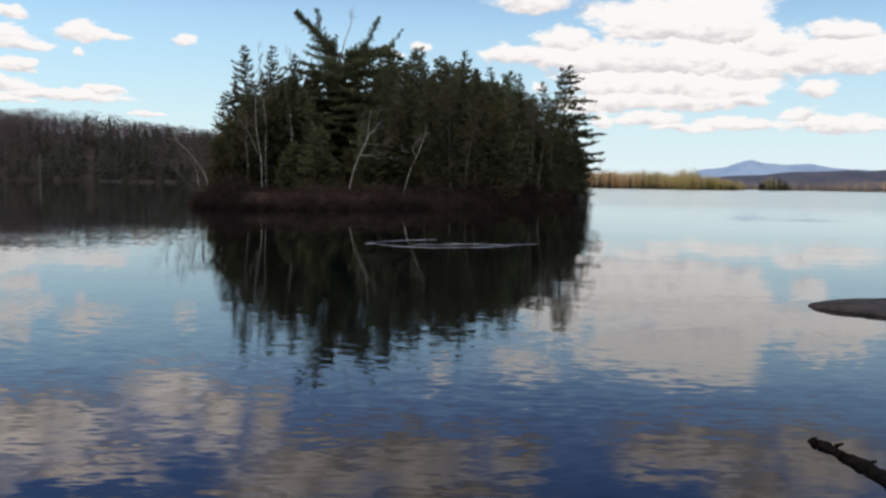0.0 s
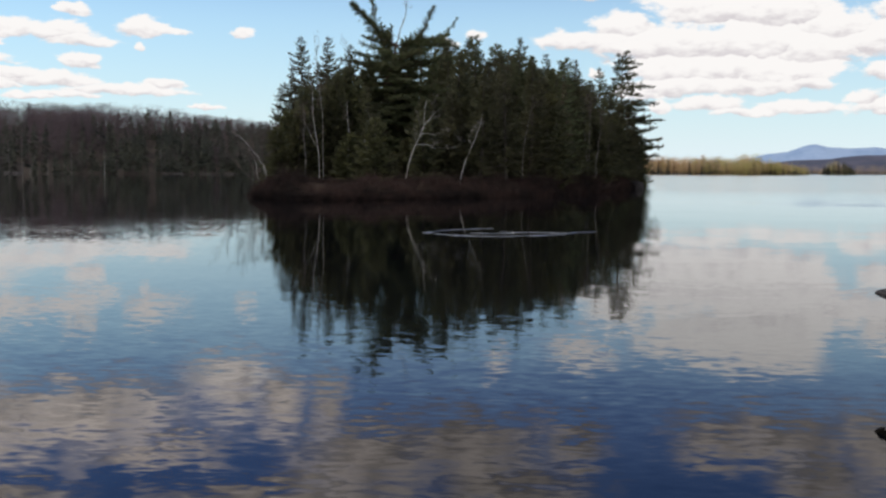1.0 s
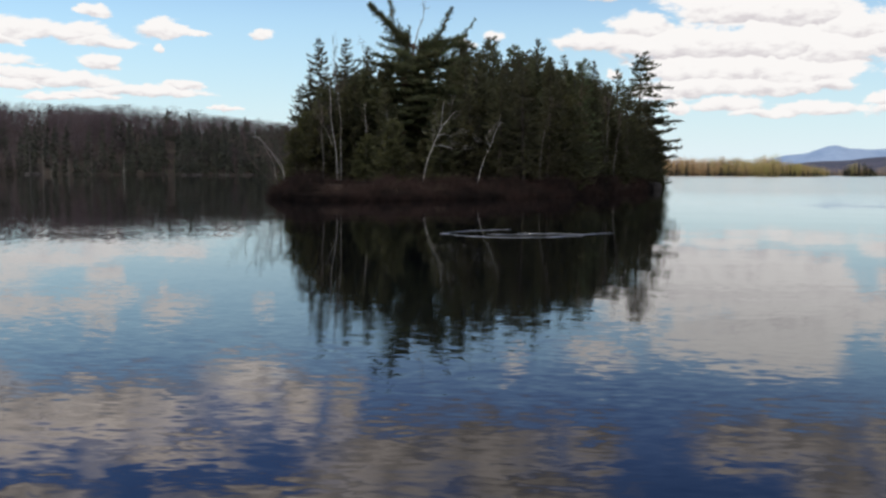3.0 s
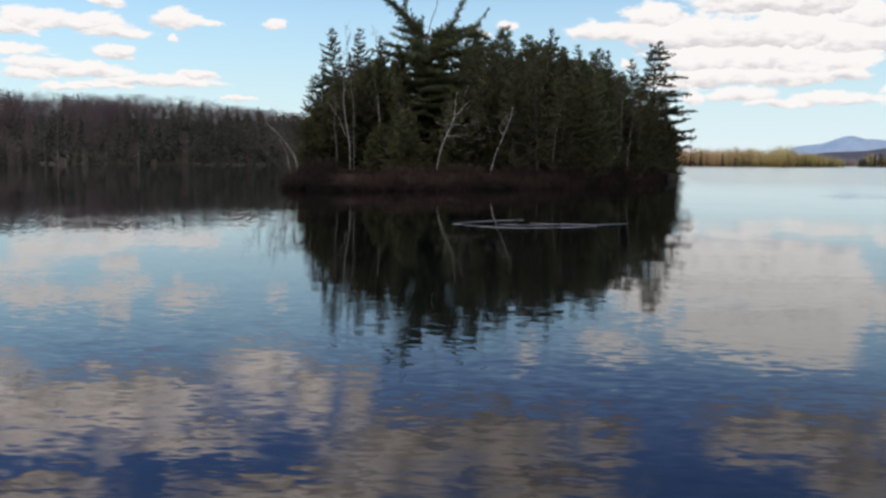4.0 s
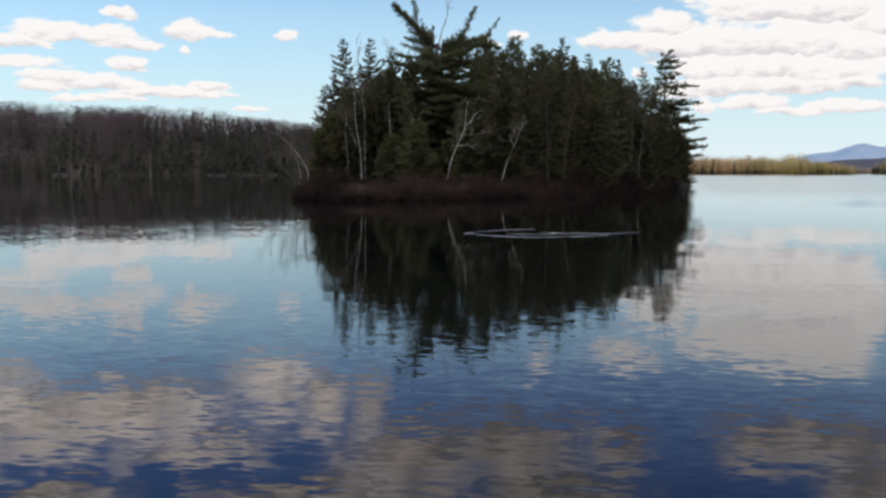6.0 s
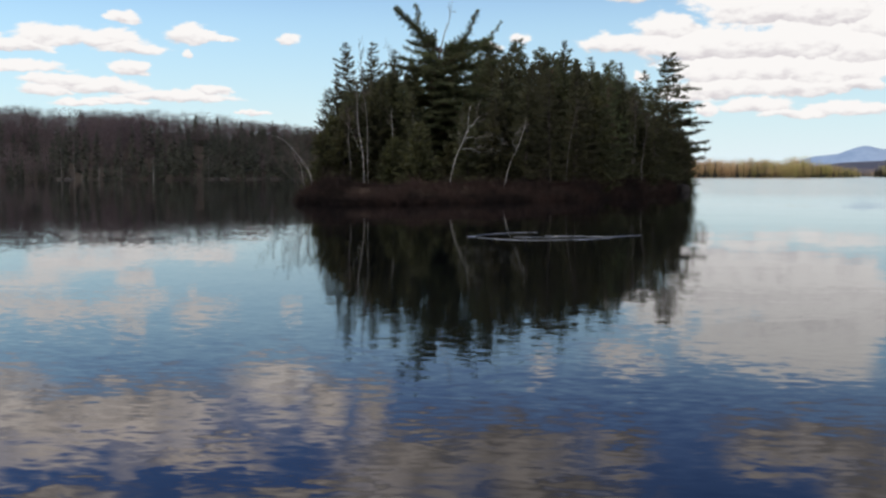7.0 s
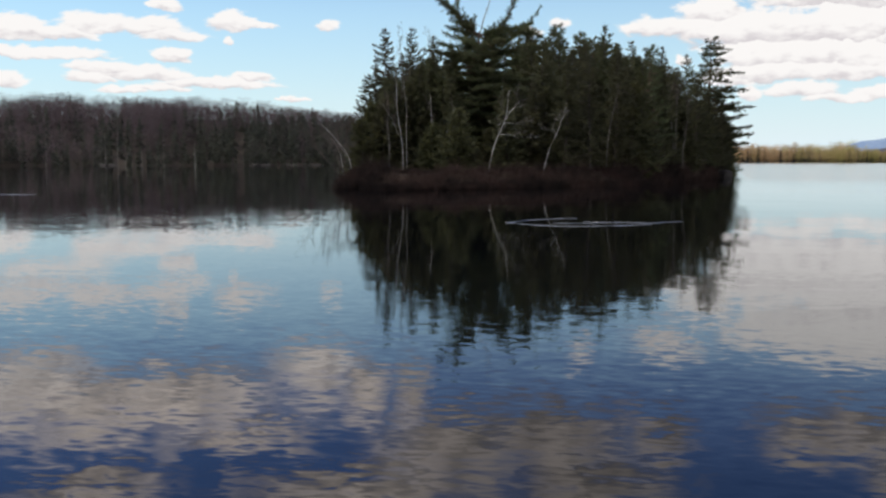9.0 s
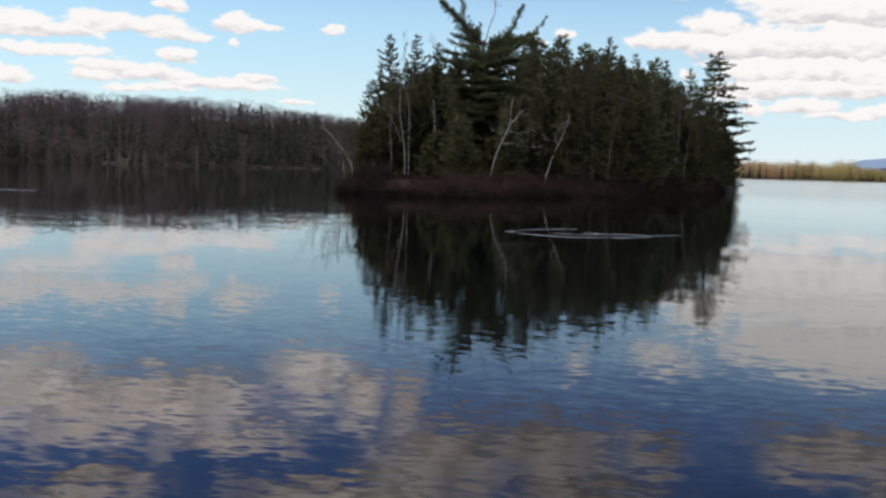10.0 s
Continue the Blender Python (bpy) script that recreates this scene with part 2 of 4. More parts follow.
PINE = material("pine_needles", (0.076, 0.090, 0.041), (0.132, 0.140, 0.064), 0.5, 0.7, 0, per_object=0.25, trans=0.45)
CEDAR = material("cedar_foliage", (0.046, 0.046, 0.019), (0.078, 0.074, 0.029), 0.6, 0.75, 0, per_object=0.3, trans=0.45)
TWIG = material("bare_twigs", (0.05, 0.038, 0.032), (0.12, 0.09, 0.075), 0.6, 0.9)
GREY_TRUNK = material("grey_trunk_bark", (0.10, 0.09, 0.08), (0.22, 0.20, 0.18), 0.8, 0.9)
SHRUB = material("red_brown_shrub", (0.012, 0.0096, 0.0078), (0.054, 0.0355, 0.0255), 0.28, 0.95, per_object=0.1, ior=1.2)
GRANITE = material("lichen_granite", (0.012, 0.0105, 0.0098), (0.042, 0.037, 0.034), 3.5, 0.9, 0.02, fine=9.0, ior=1.2)
PALE_STONE = material("pale_shore_stone", (0.034, 0.030, 0.027), (0.085, 0.075, 0.068), 1.0, 0.95, 0.03, ior=1.2)
WET_LOG = material("wet_log_bark", (0.002, 0.0017, 0.0013), (0.008, 0.0066, 0.0052), 9.0, 0.95, 0.02, (1, 1, 1), ior=1.1)
WOODS_BARE = material("leafless_woods", (0.086, 0.066, 0.068), (0.122, 0.093, 0.092), 0.03, 0.95, fine=5.0, ior=1.2, trans=0.35)
WOODS_DARK = material("far_spruce", (0.052, 0.056, 0.044), (0.080, 0.080, 0.060), 0.05, 0.95, fine=6.0, ior=1.2, trans=0.35)
WOODS_GOLD = material("budding_far_woods", (0.32, 0.28, 0.09), (0.54, 0.47, 0.19), 0.03, 0.95, fine=10.0, trans=0.45, ior=1.2)
WOODS_RUSSET = material("russet_far_woods", (0.40, 0.26, 0.13), (0.62, 0.45, 0.26), 0.03, 0.95, fine=10.0, trans=0.45, ior=1.2)
# dark woods, with a bluish tint of distant haze in the colour
RIDGE = material("hazed_wooded_ridge", (0.026, 0.030, 0.048), (0.055, 0.050, 0.068), 0.012, 0.95, 0, fine=9.0)
# the haze of distance is painted into the mountain's pale blue
MOUNTAIN = material("hazed_mountain", (0.165, 0.235, 0.335), (0.235, 0.305, 0.40), 0.006, 0.95, fine=7.0)
FOAM = material("wake_foam", (0.03, 0.034, 0.038), (0.11, 0.118, 0.13), 2.5, 0.3)


# ---------------------------------------------------------------- mesh tools
def unit(v):
    return v / np.maximum(np.linalg.norm(v, axis=-1, keepdims=True), 1e-9)


class Geo:
    """Collects vertices and faces for one mesh."""

    def __init__(self):
        self.v, self.f, self.n = [], [], 0

    def add(self, verts, faces):
        self.v.append(np.asarray(verts, float).reshape(-1, 3))
        self.f.extend([tuple(i + self.n for i in face) for face in faces])
        self.n += len(self.v[-1])

    def tube(self, pts, radii, sides=6, cap=True):
        pts = np.asarray(pts, float)
        radii = np.broadcast_to(radii, len(pts))
        ahead = unit(np.gradient(pts, axis=0))
        side = unit(np.cross(ahead, np.where(np.abs(ahead[:, 2:3]) > 0.9, [[1.0, 0, 0]], [[0, 0, 1.0]])))
        up = np.cross(side, ahead)
        a = np.linspace(0, 2 * np.pi, sides, endpoint=False)
        ring = pts[:, None] + radii[:, None, None] * (np.cos(a)[None, :, None] * side[:, None] + np.sin(a)[None, :, None] * up[:, None])
        faces = [(i * sides + j, i * sides + (j + 1) % sides, (i + 1) * sides + (j + 1) % sides, (i + 1) * sides + j) for i in range(len(pts) - 1) for j in range(sides)]
        if cap:
            faces += [tuple(range(sides - 1, -1, -1)), tuple((len(pts) - 1) * sides + j for j in range(sides))]
        self.add(ring, faces)

    def blades(self, base, along, length, width, rng):
        """Narrow pointed leaves: one three-cornered face each."""
        base, along = np.asarray(base, float), unit(np.asarray(along, float))
        k = len(base)
        if not k:
            return
        length, width = np.broadcast_to(length, k)[:, None], np.broadcast_to(width, k)[:, None]
        side = unit(np.cross(along, rng.normal(size=(k, 3))))
        v = np.stack([base + side * width / 2, base + along * length, base - side * width / 2], 1)
        self.v.append(v.reshape(-1, 3))
        self.f.extend(map(tuple, (np.arange(3 * k).reshape(k, 3) + self.n).tolist()))
        self.n += 3 * k

    def mesh(self, name, mat, smooth=False):
        me = bpy.data.meshes.new(name)
        me.from_pydata(np.concatenate(self.v).tolist(), [], self.f)
        me.materials.append(mat)
        if smooth:
            me.shade_smooth()
        me.update()
        return me


def part(name, geo, mat, parent, label="", smooth=False):
    ob = new(name, geo.mesh(name, mat, smooth))
    ob.parent = parent
    if label:
        tagged(ob, label)
    return ob


def piece(name, geo, mat, label, category, kind="", group="", smooth=False):
    return tagged(new(name, geo.mesh(name, mat, smooth)), label, category, group, kind)


def bend(a, b, sag, n=6, rng=None, jit=0.0):
    """Points from a to b, lifted by sag in the middle."""
    a, b = np.asarray(a, float), np.asarray(b, float)
    s = np.linspace(0, 1, n)[:, None]
    p = a + (b - a) * s
    p[:, 2] += (4 * s * (1 - s))[:, 0] * sag
    if jit:
        p[1:-1] += rng.normal(size=(n - 2, 3)) * jit
    return p


def along_path(pts, s):
    x = np.asarray(s) * (len(pts) - 1)
    i = np.minimum(x.astype(int), len(pts) - 2)
    return pts[i] + (pts[i + 1] - pts[i]) * (x - i)[:, None], pts[i + 1] - pts[i]


# ---------------------------------------------------------------- trees
def needles(crown, pts, rng, count, start, length, width, spread, lift):
    """Side sprays along a branch."""
    s = start + (1 - start) * rng.random(count) ** 0.8
    p, d = along_path(pts, s)
    d = unit(d)
    flat_side = np.stack([-d[:, 1], d[:, 0], 0 * d[:, 0]], 1) * rng.choice([-1, 1], count)[:, None]
    way = d * rng.uniform(0.3, 1.0, (count, 1)) + flat_side * rng.uniform(0.2, 1.0, (count, 1)) * spread
    way[:, 2] += rng.normal(lift, 0.22, count)
    crown.blades(p, way, length * rng.uniform(0.6, 1.3, count), width * rng.uniform(0.7, 1.3, count), rng)


def tufts(crown, centres, rng, each, length, width, up=0.5, lean=None):
    """Bunches of needles that spread from points."""
    c = np.repeat(np.asarray(centres, float), each, 0)
    way = rng.normal(size=(len(c), 3))
    way[:, 2] = way[:, 2] * 0.42 + up
    if lean is not None:
        way += np.repeat(lean, each, 0) * 1.2
    crown.blades(c, way, length * rng.uniform(0.6, 1.25, len(c)), width * rng.uniform(0.7, 1.3, len(c)), rng)


def spruce(name, height, radius, bare, seed, thick=1.0, fine=1.0, needle=SPRUCE, label="", category="tree", power=0.72):
    rng = np.random.default_rng(seed)
    root = tagged(new(name), label, category, "evergreens on the island")
    trunk, crown = Geo(), Geo()
    wob = np.cumsum(rng.normal(size=(9, 2)) * 0.05, 0)
    z = np.linspace(-0.4, height, 9)
    spine = np.c_[wob - wob[0], z]
    trunk.tube(spine, np.linspace(height * 0.0125, 0.015, 9), 8)
    many = int(height * 14 * thick)
    side = rng.uniform(0, 6.28)
    for k in range(many):                 # closer together towards the top, with gaps and a fuller side
        u = min(max((k + rng.uniform(-1.2, 1.2)) / many, 0.0), 0.985) ** 0.95
        az = k * 2.4 + rng.normal(0, 0.5)
        ragged = 0.78 + 0.42 * noise.noise(Vector((u * 9 + seed, math.cos(az) * 1.3, math.sin(az) * 1.3)))
        if ragged < 0.58 and rng.random() < 0.6:
            continue
        zz = height * (bare + (1 - bare) * u)
        reach = radius * ((1 - u) ** power) * rng.uniform(0.5, 1.15) * ragged * (1 + 0.22 * math.cos(az - side)) * 1.18 + 0.06
        at = np.array([np.interp(zz, z, spine[:, 0]), np.interp(zz, z, spine[:, 1]), zz])
        rise = reach * (0.50 * u * u - 0.24 + rng.normal(0, 0.10))
        tip = at + [np.cos(az) * reach, np.sin(az) * reach, rise]
        pts = bend(at, tip, -0.05 * reach, 5, rng, 0.03)
        pts[-1, 2] += 0.14 * reach
        if fine > 0.5:
            trunk.tube(pts[[0, 2, 4]], np.linspace(0.012 + 0.012 * reach, 0.005, 3), 3, False)
        needles(crown, pts, rng, int((6 + 54 * reach) * fine), 0.06, (0.14 + 0.15 * min(1.0, reach)) / fine ** 0.5, 0.085 / fine, 0.75, -0.05)
    tufts(crown, np.c_[np.zeros((6, 2)) + spine[-1, :2], np.linspace(height * 0.95, height, 6)], rng, 3, 0.16, 0.05, 0.9)
    part("trunk", trunk, BARK, root, smooth=True)
    part("crown", crown, needle, root)
    return root


def pine_branch(limbs, crown, at, tip, rng, thickness, full=1.0, sag=-0.1, start=0.25, lift=0.18, wide=0.42, loose=0.35, size=0.24):
    """A limb whose side branches carry tufts; the sprays grow shorter towards its tip."""
    at, tip = np.asarray(at, float), np.asarray(tip, float)
    reach = np.linalg.norm(tip - at)
    pts = bend(at, tip, sag * reach, 8, rng, 0.035)
    limbs.tube(pts, np.linspace(thickness, 0.012, 8), 5, False)
    centres, leans = [], []
    for s in np.sort(start + (1 - start) * rng.random(max(4, int((1.5 + reach * 3.4) * full)))):
        p, d = along_path(pts, np.array([s]))
        p, d = p[0], unit(d[0])
        out = unit(np.cross(d, [0, 0, 1.0]) * rng.choice([-1, 1]) + rng.normal(0, loose, 3) + [0, 0, lift])
        long = (0.22 + wide * reach * (1 - s) ** 0.8 * rng.uniform(0.35, 0.9)) * rng.uniform(0.7, 1.15)
        end = p + unit(d * rng.uniform(0.5, 1.1) + out) * min(long, 1.7)
        side = bend(p, end, 0.04 * long, 4, rng, 0.015)
        limbs.tube(side[[0, 2, 3]], np.linspace(0.014, 0.005, 3), 3, False)
        k = max(2, int(long * 9))
        q, _ = along_path(side, np.sort(rng.uniform(0.2, 1.0, k)))
        centres.append(q + rng.normal(0, 0.05, q.shape))
        leans.append(np.repeat([unit(end - p)], k, 0))
    tail, ahead = along_path(pts, rng.uniform(0.6, 0.97, max(3, int(reach * 5))))
    centres.append(tail)
    leans.append(unit(ahead) * 1.6)
    tufts(crown, np.concatenate(centres), rng, 8, size, 0.25 * size, 0.2, np.concatenate(leans))


def pine(name, height, radius, bare, seed, wind=0.0, full=1.0, gap=0.75, label="", category="tree", shape=0.8):
    """White pine with whorls of level limbs; wind makes those on +x longer."""
    rng = np.random.default_rng(seed)
    root = tagged(new(name), label, category, "evergreens on the island")
    trunk, crown = Geo(), Geo()
    z = np.linspace(-0.4, height, 10)
    wob = np.cumsum(rng.normal(size=(10, 2)) * 0.05, 0)
    spine = np.c_[wob - wob[0], z]
    trunk.tube(spine, np.linspace(height * 0.014, 0.03, 10), 9)
    zz = height * bare
    while zz < height - 0.15:
        u = (zz / height - bare) / (1 - bare)
        for az in rng.uniform(0, 2 * np.pi) + np.arange(5) * 1.2566 + rng.normal(0, 0.25, 5):
            if rng.random() < 0.12:
                continue
            reach = radius * (0.11 + 0.89 * (1 - u) ** shape) * rng.uniform(0.55, 1.12) * (1 + wind * np.cos(az)) * (0.7 + 0.3 * min(1, u * 5))
            h = zz + rng.normal(0, 0.12)
            at = np.array([np.interp(h, z, spine[:, 0]), np.interp(h, z, spine[:, 1]), h])
            tip = at + [np.cos(az) * reach, np.sin(az) * reach, reach * (0.05 + 0.5 * u * u) + rng.normal(0, 0.12)]
            pine_branch(trunk, crown, at, tip, rng, 0.018 + 0.014 * reach, full)
        zz += gap * rng.uniform(0.75, 1.25) * (1.0 - 0.45 * u)
    part("trunk", trunk, PINE_BARK, root, smooth=True)
    part("crown", crown, PINE, root)
    return root


def bare_limb(geo, pts, r0, rng, depth, spread=0.6, count=5, upward=0.5):
    pts = np.asarray(pts, float)
    geo.tube(pts, np.linspace(r0, max(r0 * 0.25, 0.006), len(pts)), 6 if r0 > 0.04 else 3, False)
    if depth == 0:
        return
    whole = np.linalg.norm(pts[-1] - pts[0])
    for s in rng.uniform(0.4, 1.0, count):
        p, d = along_path(pts, np.array([s]))
        way = unit(unit(d[0]) + rng.normal(size=3) * spread + [0, 0, upward * 0.4])
        long = whole * rng.uniform(0.22, 0.42)
        bare_limb(geo, bend(p[0], p[0] + way * long, -0.05 * long, 4, rng, 0.03 * long), r0 * 0.45 * (1.1 - 0.5 * s), rng, depth - 1, spread, count, upward)


def birch(name, stems, seed, label, twigs=1, mat=BIRCH, spread=0.5, count=5, group="leafless trees on the island", twig_mat=TWIG):
    """stems: (points, thickness at the foot) in metres from the root."""
    rng = np.random.default_rng(seed)
    root = tagged(new(name), label, "dead tree" if mat is DEADWOOD else "birch tree", group)
    for pts, r in stems:
        pts = np.asarray(pts, float)
        k = np.linspace(0, len(pts) - 1, 14)
        smooth = np.c_[[np.interp(k, range(len(pts)), pts[:, i]) for i in range(3)]].T
        smooth[1:-1, :2] += rng.normal(0, 0.09, (12, 2))
        for _ in range(2):
            smooth[1:-1] = (smooth[:-2] + 2 * smooth[1:-1] + smooth[2:]) / 4
        g = Geo()
        g.tube(smooth, np.linspace(r * 0.66, r * 0.16, 14), 8)
        part("trunk", g, mat, root, smooth=True)
        for s in rng.uniform(0.45, 1.0, count):
            p, d = along_path(smooth, np.array([s]))
            way = unit(unit(d[0]) + rng.normal(size=3) * spread + [0, 0, 0.25])
            long = rng.uniform(0.5, 1.5)
            tw = Geo()
            bare_limb(tw, bend(p[0], p[0] + way * long, 0, 4, rng, 0.03), r * 0.28, rng, twigs, 0.5, 5)
            part("branch", tw, mat if mat is DEADWOOD else twig_mat, root)
    return root


# ---------------------------------------------------------------- ground, water, distance
SHORE_X = (-17.5, -15.8, -12.0, -8.0, -3.0, 3.4, 9.7, 14.4, 18.0)
SHORE_Y = (68.0, 60.0, 56.5, 57.5, 63.3, 70.5, 86.9, 104.5, 120.1)
DEEP_Y = (4.0, 26.0, 36.0, 40.0, 41.6, 31.9, 23.3, 16.7, 4.5)


def shore(x):
    return float(np.interp(x, SHORE_X, SHORE_Y))


def island_height(x, s):
    """Height of the island at x, with s from 0 at its near shore to 1 at its far one."""
    edge = min(1.0, max(0.0, 1 - abs(2 * s - 1)) * 5)
    ends = min(1.0, (x + 17.5) / 3, (18 - x) / 3)
    return -0.35 + (1.3 * edge ** 0.8) * max(ends, 0) ** 0.5 + 0.12 * noise.noise(Vector((x * 0.4, s * 7, 3.1)))


def island_at(x, s):
    return shore(x) + s * float(np.interp(x, SHORE_X, DEEP_Y))


def grid_mesh(name, xs, ys, height, mat, label, category, kind="structure"):
    g = Geo()
    verts = [(x, y, height(x, y)) for y in ys for x in xs]
    w = len(xs)
    faces = [(j * w + i, j * w + i + 1, (j + 1) * w + i + 1, (j + 1) * w + i) for j in range(len(ys) - 1) for i in range(w - 1)]
    g.add(verts, faces)
    return piece(name, g, mat, label, category, kind, smooth=True)


def soft(v, lo, hi):
    t = min(1.0, max(0.0, (v - lo) / (hi - lo)))
    return t * t * (3 - 2 * t)


def left_shore(x):
    return 400 + 0.55 * x + 6 * math.sin(x * 0.05) + 4 * math.sin(x * 0.13 + 1)


def land(x, y):
    """The ground: lake bed, the near bank, the wooded shores."""
    h = -1.6
    edge = y + 0.45 * math.sin(x * 0.9 + 0.4) + 0.3 * math.sin(x * 2.1) - 0.2
    h = max(h, -1.6 + 1.75 * soft(-edge, -4.2, -1.5) + 0.8 * soft(-y, 0, 25) + 5 * soft(-y, 20, 200))
    inland = min(y - left_shore(x), (-18 - x) * 0.8)
    h = max(h, -1.6 + 2.2 * soft(inland, -6, 6) + 13.5 * soft(inland, 2, 72) + 6.5 * soft(inland, 74, 122) + 14 * soft(inland, 120, 600))
    far = min((y - (820 + 0.22 * (x - 110))) * 0.4, (x - 60) * 0.5, (282 - x) * 0.5)
    h = max(h, -1.6 + 2.2 * soft(far, -6, 6) + 3 * soft(far, 5, 60))
    beyond = y - 1500
    h = max(h, -1.6 + 2.4 * soft(beyond, -30, 30) + 6 * soft(beyond, 20, 500))
    side = abs(x) - 900
    return max(h, -1.6 + 2.4 * soft(side, -30, 30) + 10 * soft(side, 20, 400))


span = [14 * math.sinh(k / 110 * 6.5) for k in range(-110, 111)]
grid_mesh("ground", span, span, land, BED, "brown lake bed and wooded lake shores", "ground")

g = Geo()
g.add([(-4800, -4800, 0), (4800, -4800, 0), (4800, 4800, 0), (-4800, 4800, 0)], [(0, 1, 2, 3)])
piece("water", g, WATER, "calm blue lake water with fine ripples", "water", "structure")

g = Geo()
ix, js = np.linspace(-17.4, 17.9, 90), np.linspace(0, 1, 40)
g.add([(x, island_at(x, s), island_height(x, s)) for s in js for x in ix], [(j * 90 + i, j * 90 + i + 1, (j + 1) * 90 + i + 1, (j + 1) * 90 + i) for j in range(39) for i in range(89)])
piece("island_ground", g, DUFF, "low island of dark soil and needle litter in the lake", "island", "structure", smooth=True)

# ridges far beyond the lake
def ridge(name, pts, base_y, depth, mat, label, rough, category):
    xs = np.linspace(pts[0][0], pts[-1][0], 140)
    px, pz = [p[0] for p in pts], [p[1] for p in pts]
    g = Geo()
    rows = np.linspace(-1, 1, 15)
    verts = []
    for r in rows:
        for x in xs:
            lift = np.interp(x, px, pz) * (1 - abs(r)) ** 0.8
            verts.append((x, base_y + r * depth, -2 + lift + rough * noise.fractal(Vector((x * 0.01, r * 3, 0.5)), 1.0, 2.0, 4) * (1 - abs(r) * 0.5)))
    g.add(verts, [(j * 140 + i, j * 140 + i + 1, (j + 1) * 140 + i + 1, (j + 1) * 140 + i) for j in range(14) for i in range(139)])
    return piece(name, g, mat, label, category, "structure", smooth=True)


ridge("backdrop_mountain", [(985, 36), (1165, 84), (1268, 97), (1325, 119), (1358, 131), (1390, 132), (1450, 117), (1540, 114), (1640, 119), (1740, 105), (1940, 96), (2340, 60), (2740, 40)], 4300, 380, MOUNTAIN, "distant mountain coloured pale blue for haze, with a rounded peak", 3.0, "mountain")
ridge("backdrop_ridge", [(560, 20), (720, 36), (900, 48), (1100, 56), (1500, 50), (2000, 60), (2600, 40)], 2400, 300, RIDGE, "dark wooded ridge tinted blue for haze beyond the lake", 4.0, "hill")


# ---------------------------------------------------------------- far woods
def far_conifer(g, x, y, z, h, r, rng, n=60):
    a, u = rng.uniform(0, 2 * np.pi, n), np.linspace(0.05, 1, n) ** 0.9
    base = np.c_[x + 0 * u, y + 0 * u, z + h * (0.03 + 0.97 * u)]
    reach = r * (1 - u) ** 0.85 * rng.uniform(0.6, 1.2, n) + 0.15 * r
    way = np.c_[np.cos(a), np.sin(a), -0.35 + 0.5 * u]
    g.blades(base, way, reach, r * 0.55 * (1.15 - u * 0.8), rng)
    g.tube([(x, y, z - 1), (x, y, z + h)], [h * 0.012, 0.03], 4, False)


def far_leafless(g, x, y, z, h, r, rng, n=150, twig=1.0):
    fork = rng.uniform(0.06, 0.3)
    g.tube([(x, y, z - 1), (x + rng.normal(0, 0.2), y, z + h * 0.8)], [h * 0.012, 0.04], 4, False)
    u = rng.random(n)
    wide = 0.5 * r * np.sqrt(np.clip(1.4 - u, 0.1, 1))
    c = np.c_[x + rng.normal(0, 1, n) * wide, y + rng.normal(0, 1, n) * wide, z + h * (fork + (0.9 - fork) * u)]
    way = np.c_[rng.normal(0, 0.55, n), rng.normal(0, 0.55, n), rng.uniform(0.2, 1.1, n)]
    g.blades(c, way, twig * h * rng.uniform(0.07, 0.16, n) * (1.25 - 0.6 * u), h * rng.uniform(0.006, 0.024, n), rng)


rng = np.random.default_rng(5)
bare_g, dark_g = Geo(), Geo()
for k in range(2100):
    x = rng.uniform(-340, -24)
    inn = 1 + 109 * rng.random() ** 0.75 if k > 420 else rng.uniform(-1, 8)
    y = left_shore(x) + inn
    z = land(x, y)
    evergreen = rng.random() < (0.15 + 0.6 * soft(x, -180, -90) + (0.45 if inn < 10 else 0.3 * soft(x, -240, -170) * (1 - soft(inn, 30, 55)))) * (1 - 0.6 * soft(inn, 40, 75))
    h = rng.uniform(10.3, 12.3) * (1.10 - 0.24 * soft(x, -230, -70))
    if inn < 9:
        h *= rng.uniform(0.25, 0.85)
    if evergreen:
        far_conifer(dark_g, x, y, z, h * (1.02 - 0.16 * soft(inn, 25, 60)) * (1.12 if rng.random() < 0.08 else 1.0), h * 0.24, rng, 50)
    else:
        far_leafless(bare_g, x, y, z, h, h * 0.42, rng, *((270, 0.6) if inn > 55 else (120, 1.0)))
for k in range(260):                      # the wood is closed behind the island's end
    x, inn = rng.uniform(-125, -24), rng.uniform(6, 60)
    y = left_shore(x) + inn
    (far_conifer if k % 2 else far_leafless)(dark_g if k % 2 else bare_g, x, y, land(x, y), rng.uniform(7.0, 9.5), 3.4, rng, 60)
for k in range(800):                      # young growth on the crest
    x, inn = rng.uniform(-340, -24), rng.uniform(62, 125)
    y = left_shore(x) + inn
    far_leafless(bare_g if k % 2 else dark_g, x, y, land(x, y), rng.uniform(4.6, 7.0), 4.2, rng, 130, 0.75)
